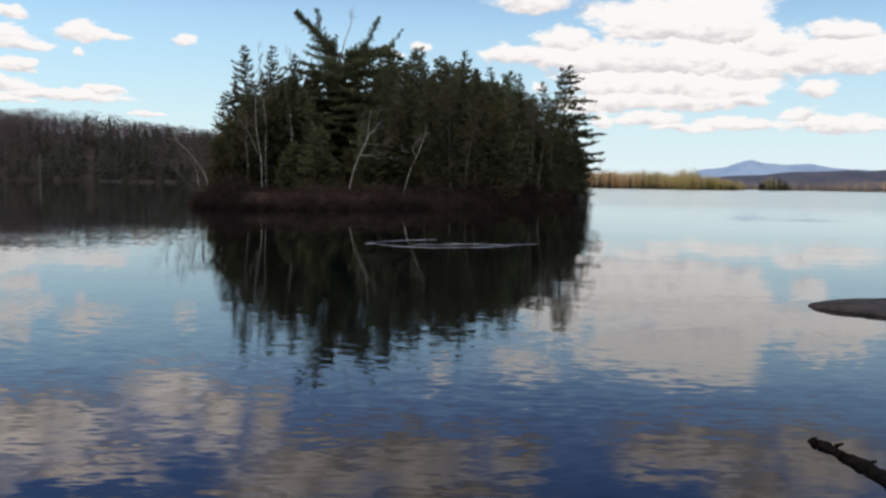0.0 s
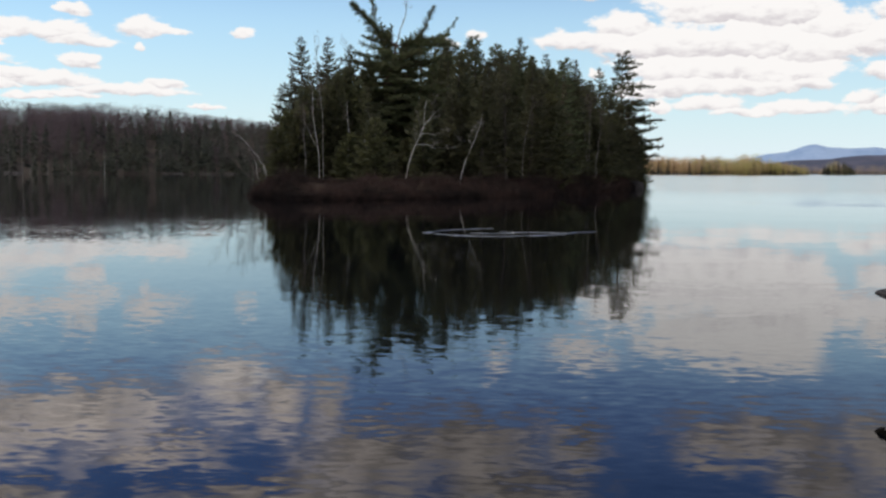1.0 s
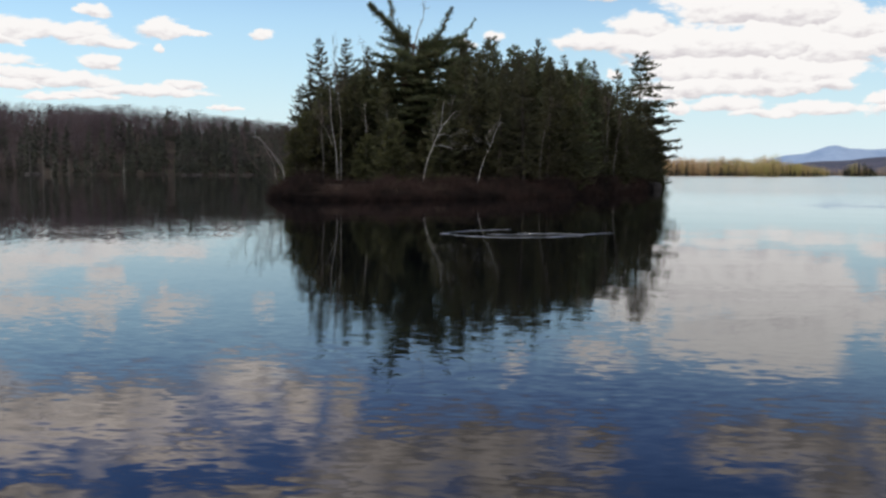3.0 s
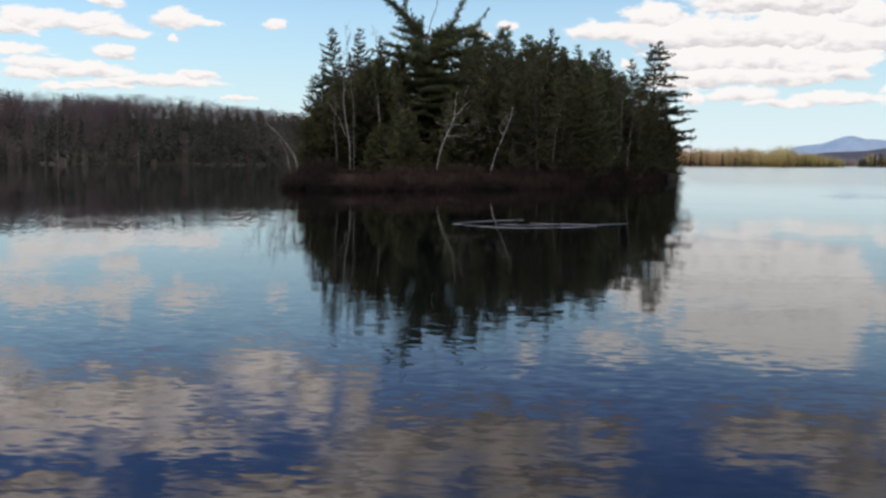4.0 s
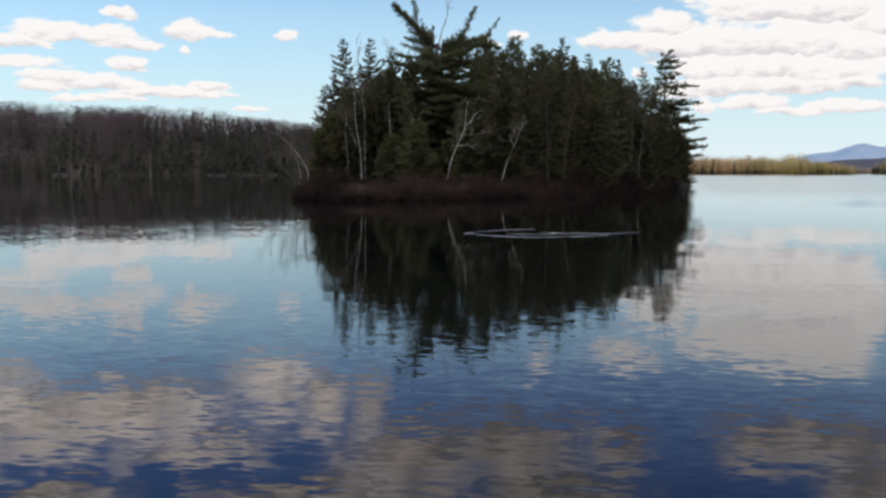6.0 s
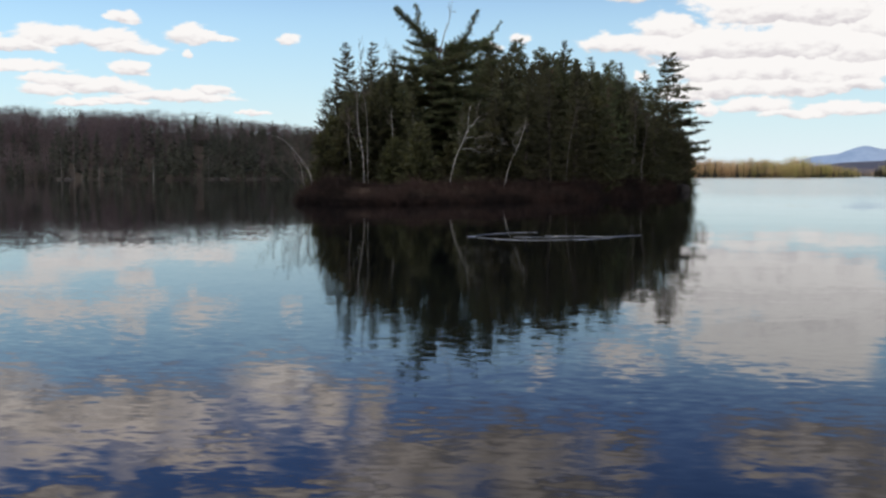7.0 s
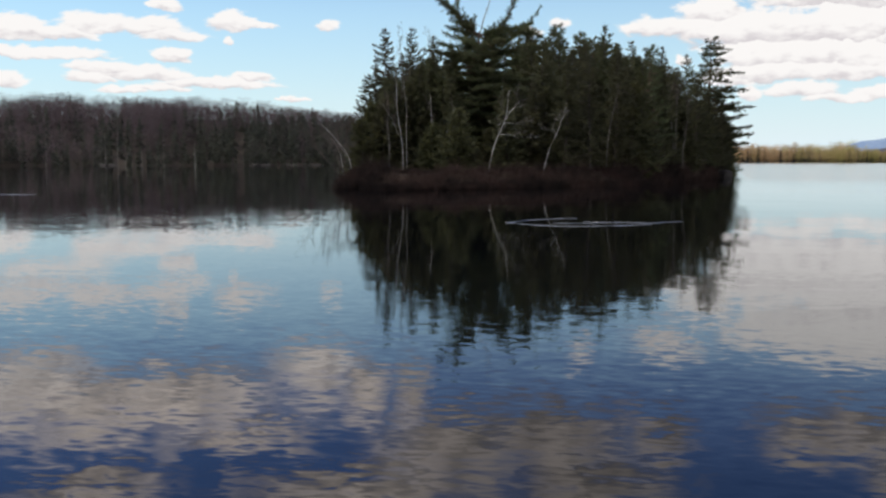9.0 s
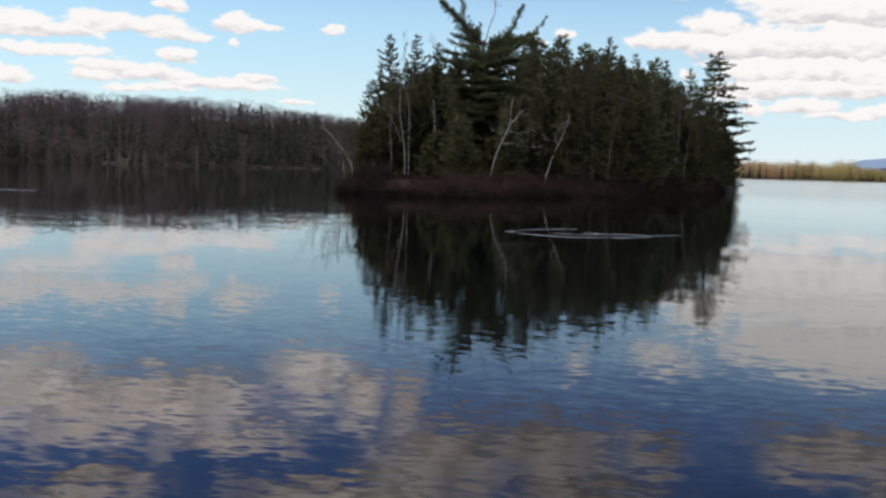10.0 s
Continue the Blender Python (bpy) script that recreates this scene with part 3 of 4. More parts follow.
# single trees that stand out on the crest: x, y, height of the top, evergreen or not
for x, y, top, evergreen in [(-148.9, 396.5, 27.2, 1), (-142.0, 403.5, 26.2, 1), (-132.7, 409.0, 24.7, 1), (-124.5, 411.9, 22.7, 1), (-115.2, 417.6, 25.6, 0), (-111.8, 421.1, 25.3, 0), (-118.7, 414.9, 24.7, 0), (-174.1, 380.9, 28.7, 0)]:
    z = land(x, y)
    if evergreen:
        far_conifer(dark_g, x, y, z, top + 0.7 - z, 2.9, rng, 110)
    else:
        far_leafless(bare_g, x, y, z, top - z, 5.0, rng, 170)
piece("leafless_wood", bare_g, WOODS_BARE, "grey-brown leafless woods along the dark lake shore", "woods", "stuff")
piece("evergreen_wood", dark_g, WOODS_DARK, "dark evergreen woods along the dark lake shore", "woods", "stuff")

gold_g, russet_g, shade_g = Geo(), Geo(), Geo()
for k in range(1500):
    x = rng.uniform(70, 274)
    inn = rng.uniform(0, 60) if k > 170 else rng.uniform(0, 6)
    y = 822 + 0.22 * (x - 110) + inn
    h = rng.uniform(10.5, 14) * (0.85 if inn < 7 else 1.0) + 5.2 * math.exp(-((x - 222) / 9) ** 2) + 2.2 * (1 - soft(x, 200, 214)) - 4.0 * soft(x, 236, 275)
    green = rng.random() < 0.05 + 0.62 * soft(x, 150, 215) * (1 if inn < 30 else 0.6)
    if k % 9 == 0:
        far_conifer(shade_g, x, y, land(x, y), h * rng.uniform(0.55, 0.95), h * 0.24, rng, 40)
    else:
        far_leafless(gold_g if green else russet_g, x, y, land(x, y), h * rng.uniform(0.72, 1.14), h * 0.27, rng, 70)
for k in range(110):                      # a wooded islet further off
    x = rng.uniform(372, 408)
    (far_conifer if k % 3 == 0 else far_leafless)((shade_g, gold_g, russet_g)[k % 3], x, 1120 + rng.uniform(0, 25), -0.5, rng.uniform(12, 19) * math.sin(math.pi * (0.12 + 0.76 * (x - 372) / 36)), 3.6, rng, 40)
piece("budding_wood", gold_g, WOODS_GOLD, "sunlit yellow-green budding woods on the far shore", "woods", "stuff")
for k in range(420):
    x = rng.uniform(380, 1150)
    far_leafless(russet_g, x, 1500 + rng.uniform(0, 80), 1.0, rng.uniform(9, 15) * (1 + 0.5 * soft(x, 520, 700)), 7.0, rng, 36)
piece("evergreen_wood", shade_g, WOODS_DARK, "dark green pines scattered through the far shore woods", "woods", "stuff")
piece("russet_wood", russet_g, WOODS_RUSSET, "russet leafless woods on the far shore", "woods", "stuff")


# ---------------------------------------------------------------- the island's trees
def stand(x, y):
    """The pose of a tree that stands on the island."""
    s = (y - shore(x)) / float(np.interp(x, SHORE_X, DEEP_Y))
    return Vector((x, y, island_height(x, min(max(s, 0), 1))))


spruces = [
    spruce("spruce_tree", 12.0, 2.7, 0.10, 11, 0.95, label="tall dark green spruce on the wooded island"),
    spruce("spruce_tree", 12.0, 2.4, 0.16, 12, 0.85, label="narrow dark green spruce on the wooded island"),
    spruce("spruce_tree", 12.0, 2.5, 0.05, 13, 1.15, 0.62, label="broad dark green spruce on the wooded island"),
    spruce("spruce_tree", 12.0, 2.5, 0.22, 14, 0.8, label="thin-crowned dark spruce on the wooded island"),
    spruce("cedar_tree", 6.0, 1.9, 0.03, 15, 1.6, 0.45, CEDAR, label="low bushy olive-green cedar near the island shore", power=0.55),
    spruce("spruce_tree", 12.0, 2.3, 0.08, 16, 0.95, 0.7, label="ragged dark green spruce on the wooded island", power=0.7),
    spruce("spruce_tree", 12.0, 2.6, 0.05, 17, 1.1, 0.32, label="dark green spruce deep in the island wood", power=0.75),
]
pine_small = pine("pine_tree", 13.0, 3.1, 0.22, 21, 0.0, 0.85, label="dark green white pine on the wooded island")
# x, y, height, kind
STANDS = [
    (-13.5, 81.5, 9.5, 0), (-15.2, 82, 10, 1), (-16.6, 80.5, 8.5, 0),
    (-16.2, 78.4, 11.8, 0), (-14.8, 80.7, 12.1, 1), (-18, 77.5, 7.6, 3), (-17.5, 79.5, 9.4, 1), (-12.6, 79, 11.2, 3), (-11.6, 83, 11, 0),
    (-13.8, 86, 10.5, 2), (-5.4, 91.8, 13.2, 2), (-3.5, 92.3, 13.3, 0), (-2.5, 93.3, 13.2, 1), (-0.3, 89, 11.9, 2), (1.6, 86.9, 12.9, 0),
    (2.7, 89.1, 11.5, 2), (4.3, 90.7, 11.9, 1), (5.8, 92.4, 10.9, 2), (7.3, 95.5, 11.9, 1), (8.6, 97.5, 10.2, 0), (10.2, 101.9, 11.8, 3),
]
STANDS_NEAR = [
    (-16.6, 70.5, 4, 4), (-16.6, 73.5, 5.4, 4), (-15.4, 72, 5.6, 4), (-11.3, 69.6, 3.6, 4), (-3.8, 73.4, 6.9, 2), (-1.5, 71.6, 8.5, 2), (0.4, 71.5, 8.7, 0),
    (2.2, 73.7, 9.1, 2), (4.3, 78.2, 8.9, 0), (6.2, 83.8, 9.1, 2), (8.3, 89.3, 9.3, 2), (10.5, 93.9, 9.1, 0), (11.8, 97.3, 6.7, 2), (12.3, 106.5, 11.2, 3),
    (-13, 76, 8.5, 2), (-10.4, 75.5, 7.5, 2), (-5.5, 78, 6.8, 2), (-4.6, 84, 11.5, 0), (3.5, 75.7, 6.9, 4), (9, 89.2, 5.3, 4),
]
# the wood behind, kept under the tree tops that make the skyline (degrees to the left, degrees up)
LINE_A = (-8.6, -8.0, -7.2, -6.0, -4.6, -2.9, -1.6, 2.9, 8.9, 11.6, 12.9, 13.6)
LINE_E = (1.2, 2.0, 2.8, 4.2, 5.5, 6.2, 7.1, 7.3, 6.4, 5.6, 4.0, 2.6)
FILL = []
while len(FILL) < 76:
    x, s = random.uniform(-16.5, 16), random.uniform(0.22, 0.85)
    y = island_at(x, s)
    a = math.degrees(math.atan2(-x, y))
    if a > 8.0 and s < 0.55:
        continue
    h = 0.9 + math.hypot(x, y) * math.tan(radians(float(np.interp(a, LINE_A, LINE_E)) * random.uniform(0.84 if a > -5.2 else 0.6, 0.98 if a > -5.2 else 0.85)))
    if 3.6 < a < 8.0 and y < 80.5:        # low trees in front of the old pine
        h = min(h, 5.2 + (x * 7) % 1.4)
    if h > 4:
        FILL.append((x, y, min(h, 15.5), random.choice((6, 6, 6, 6, 5))))
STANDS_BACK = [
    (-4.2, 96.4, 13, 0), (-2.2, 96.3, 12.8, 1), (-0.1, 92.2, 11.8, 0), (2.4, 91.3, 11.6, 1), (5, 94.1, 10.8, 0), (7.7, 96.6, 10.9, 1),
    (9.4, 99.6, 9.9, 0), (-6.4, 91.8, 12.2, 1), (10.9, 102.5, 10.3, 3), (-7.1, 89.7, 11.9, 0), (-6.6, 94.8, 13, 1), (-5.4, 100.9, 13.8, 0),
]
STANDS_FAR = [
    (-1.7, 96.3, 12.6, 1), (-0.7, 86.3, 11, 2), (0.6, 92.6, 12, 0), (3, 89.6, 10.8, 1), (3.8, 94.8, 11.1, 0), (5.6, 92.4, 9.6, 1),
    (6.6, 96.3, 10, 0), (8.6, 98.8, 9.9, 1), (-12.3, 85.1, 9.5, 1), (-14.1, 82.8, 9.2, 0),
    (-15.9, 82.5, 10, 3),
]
for _ in range(20):
    x, s = random.uniform(-15.0, 15.6), random.uniform(0.20, 0.42)
    FILL.append((x, island_at(x, s), random.uniform(2.4, 4.6), 4))
FILL += [(14.6, 107.5, 6.4, 2), (15.4, 110.0, 5.4, 2), (14.9, 112.5, 7.0, 6), (13.9, 105.5, 7.4, 2), (16.0, 112.0, 4.2, 4), (12.6, 101.0, 8.0, 6), (13, 107.8, 5.7, 5), (14, 110.2, 5.1, 6), (15, 111.9, 4.2, 6), (13.6, 108.9, 6.3, 6),
    (-15.6, 86, 9.3, 6), (-14.6, 84.5, 8.6, 6), (-13, 84, 8.4, 6), (-16.8, 84, 8.4, 6), (-17.4, 82, 7.2, 6), (-12.4, 82, 8.8, 5), (-16, 77, 6.6, 6), (-14, 76.5, 7, 6), (-11.6, 78, 8.2, 6),
    (-3.5, 82.5, 3.6, 4), (-2.8, 83, 3.3, 4), (-1.5, 81.5, 3.4, 4), (-0.4, 81.1, 3.4, 4), (0.8, 80.5, 3.1, 4)]
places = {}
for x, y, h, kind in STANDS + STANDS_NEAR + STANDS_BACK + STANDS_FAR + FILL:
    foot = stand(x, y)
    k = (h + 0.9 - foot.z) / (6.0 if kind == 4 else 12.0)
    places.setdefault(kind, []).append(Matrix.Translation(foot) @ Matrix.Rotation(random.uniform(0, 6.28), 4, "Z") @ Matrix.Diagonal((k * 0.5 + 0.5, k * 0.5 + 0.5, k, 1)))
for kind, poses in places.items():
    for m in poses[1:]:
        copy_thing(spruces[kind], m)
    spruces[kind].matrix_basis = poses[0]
poses = []
for i, (x, y, h) in enumerate([(-6.2, 87.5, 10.8), (-5.5, 92.8, 13.9), (-3, 95.1, 14.1), (-0.6, 91.6, 12.9), (-7.4, 88.7, 12.4), (0.5, 81.9, 11.1), (5.3, 82.3, 10.5), (-10, 85, 12)]):
    foot = stand(x, y)
    poses.append(Matrix.Translation(foot) @ Matrix.Rotation(i * 1.9, 4, "Z") @ Matrix.Scale((h + 0.9 - foot.z) / 13.0, 4))
for m in poses[1:]:
    copy_thing(pine_small, m)
pine_small.matrix_basis = poses[0]

# the old pine with the spread, broken top
root = tagged(new("pine_tree"), "large old white pine with a broken spreading top on the island", "tree", "evergreens on the island")
rng = np.random.default_rng(31)
trunk, crown, snag = Geo(), Geo(), Geo()
trunk.tube([(0, 0, -0.4), (0.1, 0, 4), (-0.1, 0.1, 8), (-0.35, 0, 11.2), (-0.3, 0, 12.2)], [0.30, 0.25, 0.19, 0.14, 0.09], 10)
zz = 2.0
while zz < 10.3:                          # tiers of level boughs with gaps between them
    u = (zz - 2.0) / 9
    for az in rng.uniform(0, 6.28) + np.arange(8) * 0.785 + rng.normal(0, 0.2, 8):
        reach = 5.2 * (0.80 + 0.20 * math.sin(math.pi * min(1, u + 0.25))) * rng.uniform(0.6, 1.1) * (1 - 0.08 * u - 0.36 * soft(u, 0.76, 1.0))
        at = np.array([-0.3 * u, 0, zz + rng.normal(0, 0.10)])
        pine_branch(trunk, crown, at, at + [math.cos(az) * reach, math.sin(az) * reach, reach * (0.07 * u - 0.06) + rng.normal(0, 0.12)], rng, 0.03 + 0.012 * reach, 2.1, -0.05, 0.2, 0.04, 0.5, 0.12, 0.24)
    zz += 0.72 * rng.uniform(0.85, 1.15)
part("trunk", trunk, PINE_BARK, root, smooth=True)
part("crown", crown, PINE, root)
# foot height, tip, thickness, fullness, sag, width of the sprays
for z0, tipx, tipy, tipz, thick, dense, sag, wide in [
    (11.9, -4.1, 0.3, 15.5, 0.13, 4.2, -0.05, 0.34), (13.9, -2.3, -0.3, 15.6, 0.04, 1.8, 0.03, 0.16), (11.9, 2.9, 0.4, 15.1, 0.09, 3.2, -0.30, 0.34), (11.9, 4.9, -0.3, 14.0, 0.08, 2.2, -0.27, 0.15),
    (11.9, 4.1, 0.5, 12.8, 0.07, 2.6, -0.04, 0.28), (11.2, 5.2, 0.2, 11.6, 0.06, 2.4, 0.10, 0.3), (11.9, -3.1, 0.6, 12.7, 0.06, 2.4, -0.04, 0.18), (11.4, -3.2, -0.6, 12.0, 0.06, 2.4, -0.04, 0.2),
    (10.9, -3.9, 0.3, 11.3, 0.06, 2.4, -0.05, 0.2), (10.3, -4.9, -0.4, 10.7, 0.06, 2.4, -0.06, 0.22), (10.7, 1.9, -1.5, 11.1, 0.05, 2.6, 0.0, 0.4), (10.8, -1.5, -1.6, 11.2, 0.05, 2.6, 0.0, 0.4), (10.6, 5.0, -0.6, 10.8, 0.06, 2.4, -0.04, 0.25), (10.3, 0.4, -2.2, 10.8, 0.05, 2.6, 0.0, 0.4),
]:
    wood, green = Geo(), Geo()
    pine_branch(wood, green, (-0.35 if z0 < 13 else -2.1, 0, z0), (tipx, tipy, tipz), rng, thick, dense * 3.4, sag, 0.06, 0.2, wide * (0.95 if tipz > 13 else 1.15), 0.55, 0.18)
    limb = part("limb", wood, PINE_BARK, root)
    part("needles", green, PINE, limb)
bare_limb(snag, [(-0.2, 0, 12.0), (0.1, 0, 13.3), (0.5, 0.1, 14.3), (0.55, 0.1, 15.2)], 0.06, rng, 2, 0.55, 6)
part("dead_leader", snag, DEADWOOD, root, "bare dead leader twig")
root.matrix_basis = Matrix.Translation((-8.7, 81.5, 0.5))

# the wind-shaped pine at the island's far tip
root = tagged(new("pine_tree"), "white pine with long level limbs at the island's tip", "tree", "evergreens on the island")
rng = np.random.default_rng(43)
trunk, crown = Geo(), Geo()
trunk.tube([(0, 0, -0.4), (0.1, 0, 6), (0.0, 0.1, 12), (0.1, 0, 18.7)], [0.27, 0.22, 0.15, 0.04], 9)
for z, reach in [(18.4, 1.7), (17.5, 2.6), (16.6, 2.9), (15.2, 3.0), (13.7, 4.9), (11.6, 5.6), (10.9, 3.5), (9.3, 7.0), (7.3, 6.2), (6.1, 6.6), (4.8, 6.8), (3.6, 6.4), (2.4, 5.0), (1.4, 3.6)]:
    for turn in (rng.normal(0.05, 0.12), rng.uniform(0.5, 1.0), rng.uniform(-1.0, -0.5), rng.uniform(1.4, 2.2), rng.uniform(-2.2, -1.4), rng.uniform(2.6, 3.6)):
        out = reach * (1.0 if abs(turn) < 0.4 else 0.72 if abs(turn) < 1.2 else 0.5) * rng.uniform(0.85, 1.05)
        if abs(turn) > 1.2:
            out = min(out, 3.0)
        foot = z + rng.normal(0, 0.25) - 0.03 * out
        pine_branch(trunk, crown, (0.05, 0, foot), (math.cos(turn) * out, math.sin(turn) * out, z + 0.03 * out + rng.normal(0, 0.30)), rng, 0.02 + 0.012 * out, 3.0 if z < 12 else 2.2, rng.uniform(-0.08, 0.05), 0.22, 0.15, 0.46, 0.3, 0.22)
        for _ in range(3 if z < 8 else 2 if z < 11 else 1):
            low, bias = out * rng.uniform(0.5, 0.85), rng.normal(0.1, 0.3)
            pine_branch(trunk, crown, (0.05, 0, foot - 0.6), (math.cos(turn + bias) * low, math.sin(turn + bias) * low, z - rng.uniform(0.4, 1.2)), rng, 0.03, 1.7, -0.03, 0.2, 0.2, 0.42)
part("trunk", trunk, PINE_BARK, root, smooth=True)
part("crown", crown, PINE, root)
root.matrix_basis = Matrix.Translation((13.61, 110, 0.73)) @ Matrix.Scale(0.765, 4)

# ---------------------------------------------------------------- birches and dead stems
def planted(thing, x, y):
    thing.matrix_basis = Matrix.Translation(stand(x, y))
    return thing


def rooted(thing, x, y):
    """A thing whose heights are given from the water."""
    thing.matrix_basis = Matrix.Translation((x, y, 0))
    return thing


rooted(birch("birch_tree", [
    ([(-0.1, 0, 0.1), (0, 0, 1.11), (0.32, 0, 2.64), (0.73, 0, 3.73), (1.15, 0, 4.69), (1.41, 0, 5.64), (1.45, 0, 6.76)], 0.056),
    ([(1.19, -0.1, 4.72), (1.73, -0.1, 5.44), (2.33, -0.1, 6.08)], 0.04),
    ([(0.79, -0.1, 3.6), (1.41, -0.1, 3.69), (2.14, -0.1, 3.33)], 0.026),
    ([(1.1, 0.1, 4.4), (1.65, 0.1, 4.49), (2.14, 0.1, 4.29)], 0.022),
], 51, "white birch leaning out over the island shore, leafless", 2, count=3, spread=0.6, twig_mat=GREY_TRUNK), -6.75, 67.7)
rooted(birch("birch_tree", [
    ([(-0.09, 0, 0.21), (0, 0, 1.27), (0.36, 0, 2.48), (0.77, 0, 3.45), (1.11, 0, 4.4), (1.31, 0, 4.94), (1.51, 0, 5.73)], 0.037),
    ([(0.77, 0, 3.44), (0.64, 0, 3.99), (0.48, 0, 4.31)], 0.022),
], 52, "thin white birch leaning among the island spruces, leafless", 2, count=2, spread=0.6, twig_mat=GREY_TRUNK), -2.83, 67.2)
rooted(birch("birch_tree", [
    ([(0, 0, 0.1), (0, 0, 0.66), (-0.12, 0, 3.35), (-0.4, 0, 5.21), (-0.51, 0, 6.77), (-0.58, 0, 8.2)], 0.046),
    ([(0.2, 0.2, 0.2), (0.21, 0.2, 0.95), (0.18, 0.2, 4.75), (0.02, 0.2, 7.59), (-0.04, 0.2, 8.3)], 0.027),
    ([(-0.3, 0.1, 3.6), (-0.44, 0.1, 3.93), (-1.02, 0.1, 5.13), (-1.56, 0.1, 6.03)], 0.021),
], 53, "clump of tall white birches on the island, leafless", 2, count=6), -13.25, 69.2)
rooted(birch("birch_tree", [
    ([(0, 0, 0.1), (0, 0, 1.36), (-0.03, 0, 2.95), (-0.03, 0, 4.94), (-0.13, 0, 6.18)], 0.05),
], 54, "thin grey birch near the island shore, leafless", 2, GREY_TRUNK), -14.38, 69.6)
rooted(birch("birch_tree", [
    ([(0, 0, 0.1), (0, 0, 1.4), (0.01, 0, 4), (0.04, 0, 5.32), (-0.06, 0, 6.93)], 0.046),
], 55, "straight white birch among the island spruces, leafless", 1, count=3), -11.52, 71.5)
rooted(birch("birch_tree", [
    ([(-0.08, 0, 0.47), (0, 0, 1.7), (0.14, 0, 2.69), (0.29, 0, 3.44)], 0.09),
], 56, "short pale birch at the island's tip, leafless"), 9.57, 90.2)
rooted(birch("birch_tree", [
    ([(-0.09, 0, 0.33), (0, 0, 3.15), (0.08, 0, 4.34), (0.32, 0, 5.48), (0.6, 0, 6.67)], 0.05),
], 60, "slender grey trunk leaning among the island spruces", 1, GREY_TRUNK), 1.7, 72.6)
for x, y, h, seed in [(-15.3, 79.0, 10.7, 71), (-13.2, 80.5, 11.1, 72)]:
    planted(birch("birch_tree", [([(0, 0, -0.3), (0.1, 0, h * 0.5), (0.0, 0, h)], 0.05)], seed, "thin birch with a wispy bare crown above the spruces", 2, GREY_TRUNK, 0.42, 20), x, y)
rooted(birch("birch_tree", [
    ([(0.24, 0, 0.52), (0, 0, 4.39), (-0.25, 0, 6.51), (-0.45, 0, 8.27)], 0.075),
    ([(0.32, 0.2, 2.76), (0.38, 0.2, 5.39), (0.42, 0.2, 6.19), (0.5, 0.2, 8.43)], 0.06),
    ([(0.96, 0.3, 0.52), (1.11, 0.3, 3.39), (1.14, 0.3, 4.29), (1.27, 0.3, 6.28)], 0.06),
], 57, "grey leafless tree among the island spruces", 2, GREY_TRUNK, count=9), 7.55, 85.5)
rooted(birch("birch_tree", [
    ([(0.05, 0, 0.2), (0, 0, 1), (-0.13, 0, 1.7), (-0.62, 0, 2.56), (-1.44, 0, 3.72), (-2.18, 0, 4.33), (-2.87, 0, 4.48)], 0.030),
    ([(-0.1, 0.1, 0.2), (-0.21, 0.1, 1.39), (-0.29, 0.1, 1.98), (-0.95, 0.1, 3.02), (-2.26, 0.1, 4.29)], 0.030),
    ([(-0.5, -0.1, 0.2), (-0.52, -0.1, 0.91), (-0.69, -0.1, 1.77), (-1.03, -0.1, 2.55), (-1.44, -0.1, 3.33)], 0.026),
], 58, "bowed pale birch stems arching over the water", 2, BIRCH, 0.5, 8), -15.92, 64.6)
thicket = rooted(birch("alder_shrub", [
    ([(0, 0, 0.1), (-0.2, 0, 1.4), (-0.6, 0, 2.9), (-1.0, 0, 4.5)], 0.04),
    ([(0.1, 0.2, 0.1), (-0.4, 0.2, 1.3), (-1.1, 0.2, 2.7), (-1.8, 0.2, 4.1)], 0.038),
    ([(-0.1, -0.2, 0.1), (-0.8, -0.2, 1.2), (-1.8, -0.2, 2.4), (-2.6, -0.2, 3.6)], 0.036),
    ([(0.2, 0.4, 0.1), (0.1, 0.4, 1.6), (-0.1, 0.4, 3.0), (-0.3, 0.4, 4.2)], 0.036),
], 62, "leafless grey-brown alder thicket leaning over the water", 2, TWIG, 0.55, 14), -16.7, 66.0)
tagged(thicket, category="shrub")
rooted(birch("dead_tree", [([(-0.05, 0, 0.1), (0, 0, 1.4), (0.18, 0, 2.84), (0.4, 0, 4.06), (0.41, 0, 5.32)], 0.045)], 59, "bare grey dead trunk under the old pine", 1, DEADWOOD), -10.39, 73.3)

# pale trunks at the edge of the dark woods
for i, (x, y, h, lean) in enumerate([(-179.2, 297.9, 11.2, 0.02), (-159.6, 301.1, 11.0, 0), (-156.6, 303.9, 12.2, 0.01), (-155.1, 305.5, 7.5, 0.45), (-151.0, 310.1, 6.5, 0.02), (-145.6, 316.1, 11.2, 0), (-137.1, 323.0, 8.8, 0.0)]):
    t = birch("birch_tree", [([(0, 0, -0.5), (h * lean * 0.4, 0, h * 0.5), (h * lean, 0, h)], 0.10 if i == 6 else 0.15)] + ([([(0.0, 0, h * 0.3), (h * 0.12, 0, h * 0.55), (h * 0.22, 0, h * 0.95)], 0.10)] if i in (0, 4) else []), 80 + i, "pale leafless trunk at the edge of the dark shore woods", 1, BIRCH if i == 6 else GREY_TRUNK, 0.5, 4, "pale trunks along the wooded shore")
    t.matrix_basis = Matrix.Translation((x, y, max(land(x, y), -0.3)))

# ---------------------------------------------------------------- shrubs of the island shore
rng = np.random.default_rng(61)
g = Geo()
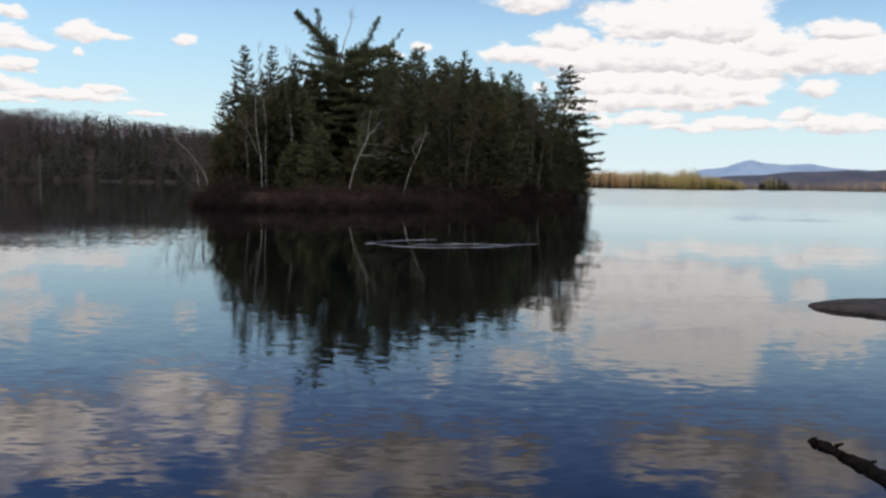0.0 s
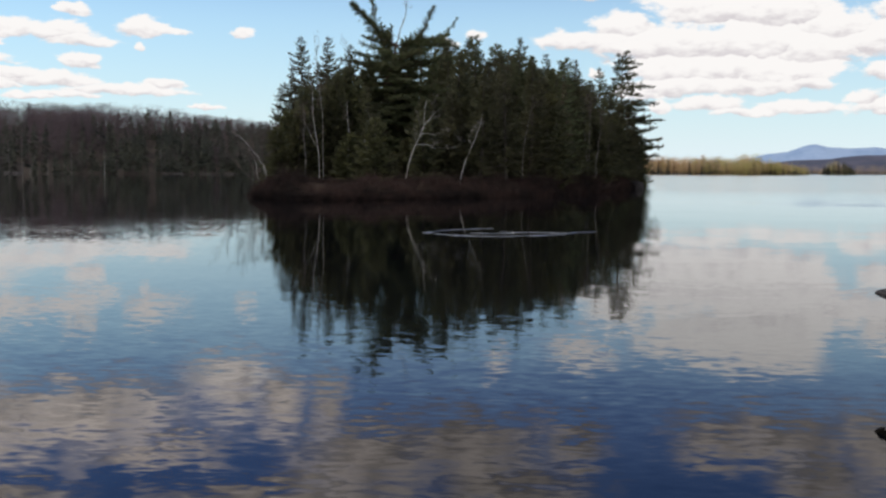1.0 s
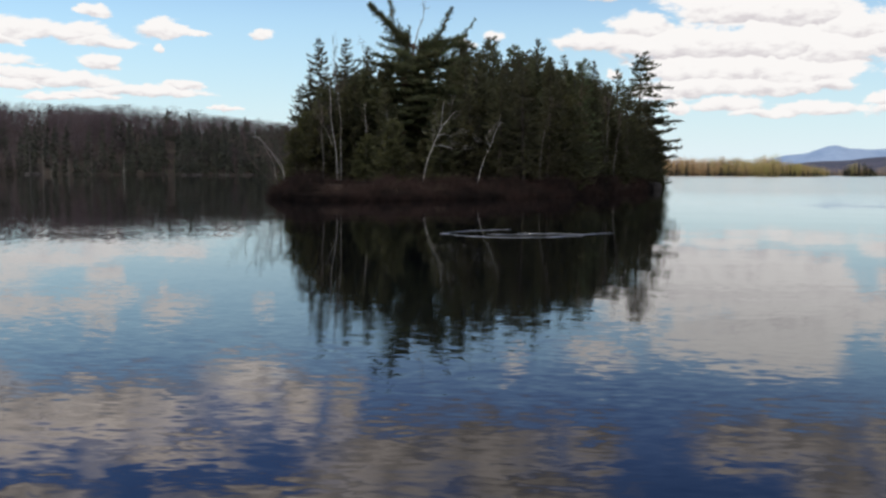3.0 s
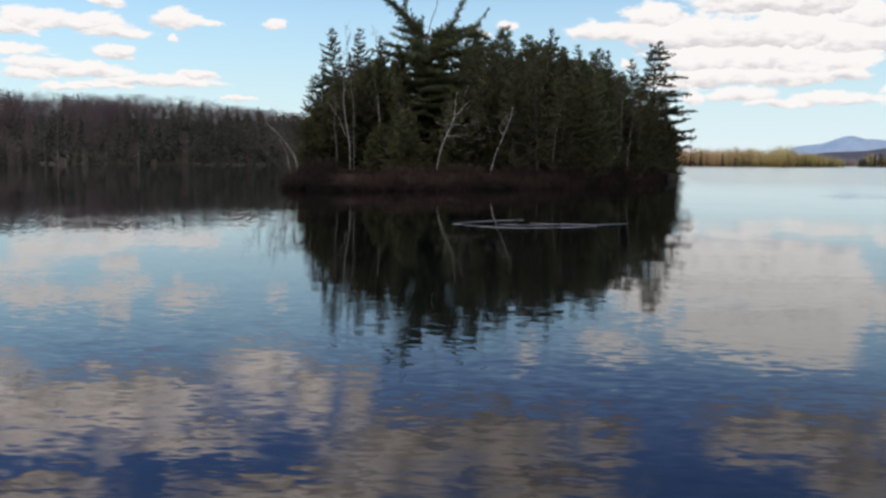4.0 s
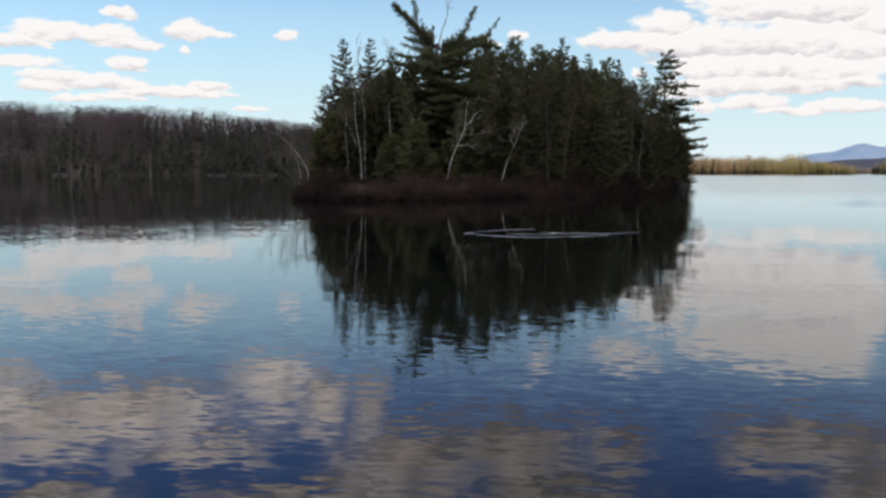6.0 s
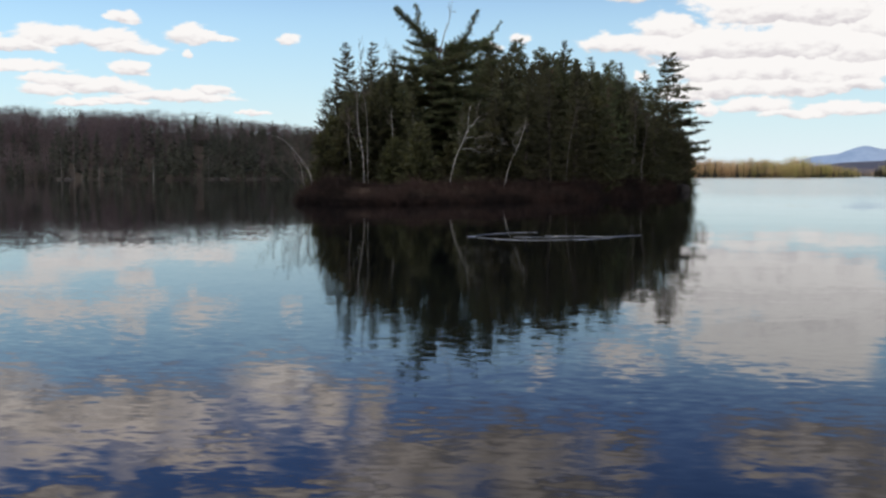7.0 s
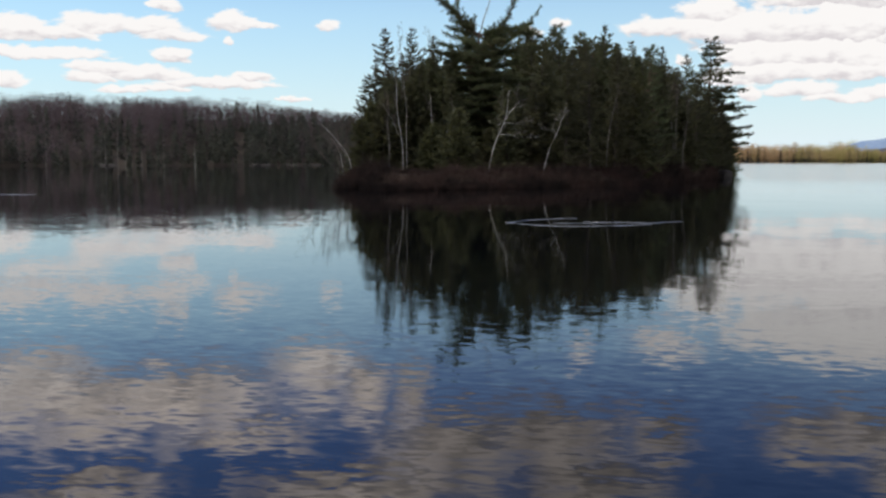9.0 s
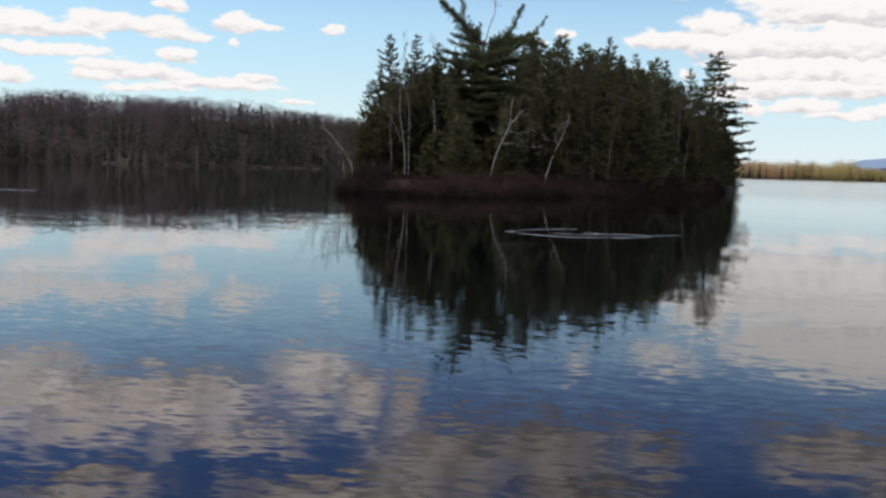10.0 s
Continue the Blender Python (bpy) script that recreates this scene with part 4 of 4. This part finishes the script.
for k in range(1800):
    x = rng.uniform(-16.7, 17.5)
    y = shore(x) + abs(rng.normal(0.25, 2.6)) + 0.15
    z = stand(x, y)[2]
    if z < -0.3:
        continue
    tall = rng.uniform(0.35, 0.75) * (2.0 if rng.random() < 0.10 else 1.0) * (0.85 + 0.9 * noise.noise(Vector((x * 0.45, y * 0.3, 7))))
    n = 42
    base = np.c_[x + rng.normal(0, 0.28, n), y + rng.normal(0, 0.28, n), np.full(n, max(z, -0.05)) + rng.uniform(0, 0.35, n) * tall]
    way = np.c_[rng.normal(0, 0.45, n), rng.normal(0, 0.45, n), rng.uniform(0.5, 1.0, n)]
    g.blades(base, way, tall * rng.uniform(0.45, 0.95, n), rng.uniform(0.014, 0.036, n), rng)
for k in range(700):                      # low growth right at the water
    x = rng.uniform(-15.5, 17.4)
    y = shore(x) + rng.uniform(0.05, 0.7)
    base = np.c_[x + rng.normal(0, 0.25, 22), y + rng.normal(0, 0.12, 22), rng.uniform(-0.08, 0.12, 22)]
    g.blades(base, np.c_[rng.normal(0, 0.5, 22), rng.normal(-0.25, 0.4, 22), rng.uniform(0.4, 1.0, 22)], rng.uniform(0.25, 0.65, 22), rng.uniform(0.016, 0.036, 22), rng)
piece("shore_shrub", g, SHRUB, "dense leafless red-brown shrubs along the island shore", "shrubs", "stuff")


# ---------------------------------------------------------------- stones and driftwood
def boulder(name, size, seed, mat, label, rough=0.22, undercut=0.0):
    bm = bmesh.new()
    bmesh.ops.create_icosphere(bm, subdivisions=4, radius=1.0)
    for v in bm.verts:
        p = v.co.copy()
        n = noise.fractal(p * 1.3 + Vector((seed, 0, 0)), 1.0, 2.0, 4)
        q = p * (1 + rough * n)
        q.z = max(min(q.z, 0.62 + 0.08 * n), -0.6)
        v.co = Vector((q.x * size[0], q.y * size[1], q.z * size[2]))
        if undercut and v.co.z < 0.25 * size[2]:
            v.co.x += undercut * soft(-v.co.x, size[0] * 0.1, size[0]) * (0.25 * size[2] - v.co.z) / size[2]
    me = bpy.data.meshes.new(name)
    bm.to_mesh(me), bm.free()
    me.materials.append(mat), me.shade_smooth()
    return tagged(new(name, me), label, "rock")


b = boulder("boulder", (1.9, 1.0, 0.235), 3.0, GRANITE, "flat dark granite boulder just above the shallow water", 0.14, 0.9)
b.matrix_basis = pose(7.48, 14.4, -0.015, 0, -1.8, 4)
b = boulder("boulder", (0.75, 0.8, 0.95), 9.0, GRANITE, "dark boulder at the tip of the island", 0.2)
b.matrix_basis = pose(14.15, 100.6, 0.2, 0, 0, 20)
b = boulder("boulder", (0.55, 0.5, 0.22), 12.0, PALE_STONE, "pale stone on top of the island's tip", 0.2)
b.matrix_basis = pose(14.05, 100.8, 0.72, 0, 0, 60)
for x, y, sx, sz, seed in [(-116.0, 0, 3.6, 0.6, 1), (-108.0, 0, 4.6, 0.22, 2), (-100.5, 0, 2.6, 0.3, 3), (-158.5, 0, 2.6, 0.7, 4)]:
    b = boulder("boulder", (sx, 2.0, sz), 20.0 + seed, PALE_STONE, "low pale ledge at the foot of the dark woods", 0.3)
    b.matrix_basis = pose(x, left_shore(x) - 3.0, 0.1, 0, 0, 28)

rng = np.random.default_rng(71)
for x, h, lean, fork in [(-197.0, 8.0, -0.9, True), (-120.0, 9.0, 0.2, False)]:
    stems = [([(0, 0, -0.4), (lean * 0.3, 0, h * 0.35), (lean, 0, h)], 0.11)]
    if fork:
        stems.append(([(lean * 0.2, 0, h * 0.35), (1.1, 0, h * 0.6), (1.9, 0, h * 0.95)], 0.08))
    t = birch("birch_tree", stems, int(-x), "pale leafless trunk at the edge of the dark shore woods", 1, group="pale trunks along the wooded shore", mat=GREY_TRUNK)
    y = left_shore(x) - 1.0
    t.matrix_basis = Matrix.Translation((x, y, max(0.0, land(x, y))))

# driftwood near the bank
root = tagged(new("driftwood_log"), "dark wet driftwood log lying out from the bank", "log")
g = Geo()
pts = np.array([(2.66, 6.71, 0.03), (2.71, 6.54, 0.02), (2.75, 6.28, 0.01), (2.79, 5.82, 0.01), (2.83, 5.26, 0.02), (2.82, 4.50, 0.05), (3.3, 3.0, 0.12), (3.5, 1.2, 0.22)])
k = np.linspace(0, 7, 70)
p = np.c_[[np.interp(k, range(8), pts[:, i]) for i in range(3)]].T
p[:, 2] += -0.025 + np.array([0.012 * noise.noise(Vector((v * 1.7, 0, 2))) for v in k])
r = np.linspace(0.030, 0.105, 70) * (1 + 0.35 * np.array([noise.noise(Vector((v * 3.4, 3, 0))) for v in k]))
r[:2] *= 0.6
g.tube(p, r, 12)
g.v[0] += np.array([0.018 * Vector(noise.noise_vector(Vector(v) * 9.0)) + 0.014 * Vector(noise.noise_vector(Vector(v) * 23.0)) for v in g.v[0]])
part("stem", g, WET_LOG, root)
for i, dx, dz in [(5, -0.02, 0.03), (13, 0.03, 0.045), (16, -0.02, 0.03), (24, 0.04, 0.04), (33, 0.02, 0.06)]:
    g = Geo()
    g.tube([p[i], p[i] + [dx, 0.02, dz], p[i] + [dx * 1.6 + 0.03, 0.03, dz * 1.25]], [0.022, 0.016, 0.009], 7)
    part("knot_stub", g, WET_LOG, root, smooth=True)

# wake left on the water: raised lines of broken ripples
def streak(name, path, width, seed, label):
    """A crest along a bent path; its width and height are broken by noise."""
    n = 72
    g = Geo()
    path = np.asarray(path, float)
    k = np.linspace(0, len(path) - 1, n)
    x, y = np.interp(k, range(len(path)), path[:, 0]), np.interp(k, range(len(path)), path[:, 1])
    for _ in range(40):
        x[1:-1], y[1:-1] = (x[:-2] + 2 * x[1:-1] + x[2:]) / 4, (y[:-2] + 2 * y[1:-1] + y[2:]) / 4
    y += np.array([0.10 * noise.noise(Vector((v * 1.6, seed, 0))) for v in x])
    s = np.linspace(0, 1, n)
    w = width * np.sin(np.pi * np.clip(s, 0.01, 0.99)) ** 0.7 * np.clip([0.6 + 1.2 * noise.noise(Vector((v * 2.3, seed, 5))) for v in x], 0.03, 1.3)
    ring = np.linspace(0, 1, 6)
    verts = [(x[i], y[i] + (q - 0.5) * w[i], -0.004 + 0.02 * math.sin(math.pi * q)) for i in range(n) for q in ring]
    g.add(verts, [(i * 6 + j, (i + 1) * 6 + j, (i + 1) * 6 + j + 1, i * 6 + j + 1) for i in range(n - 1) for j in range(5)])
    return tagged(piece(name, g, FOAM, label, "ripple", smooth=True), group="ripples of the wake")


streak("wake_ripple", [(-2.2, 27.6), (-1.7, 28.7), (-0.9, 29.6), (-0.2, 29.9)], 0.16, 1, "thin pale crest of a wake on the dark water")
streak("wake_ripple", [(-1.9, 27.2), (-1.1, 26.4), (-0.2, 26.2), (0.6, 26.5)], 0.15, 2, "thin pale crest of a wake on the dark water")
streak("wake_ripple", [(0.3, 26.5), (1.1, 26.8), (1.9, 27.4)], 0.22, 3, "broad pale crest of a wake on the dark water")
streak("wake_ripple", [(1.2, 28.1), (1.9, 27.9), (2.9, 28.9)], 0.20, 6, "broad pale crest of a wake on the dark water")
streak("wake_ripple", [(0.0, 28.3), (0.6, 28.0), (1.3, 28.2)], 0.12, 7, "faint broken ripple inside the wake")
streak("wake_ripple", [(-0.9, 27.6), (-0.3, 27.4), (0.4, 27.6)], 0.09, 8, "faint broken ripple inside the wake")
streak("wake_ripple", [(-2.25, 27.5), (-2.1, 27.5), (-1.95, 27.5)], 0.26, 4, "small patch of pale foam on the dark water")
streak("wake_ripple", [(-31.5, 46.1), (-30.4, 46.3), (-28.6, 46.6)], 0.6, 5, "pale streak of ruffled water on the lake")
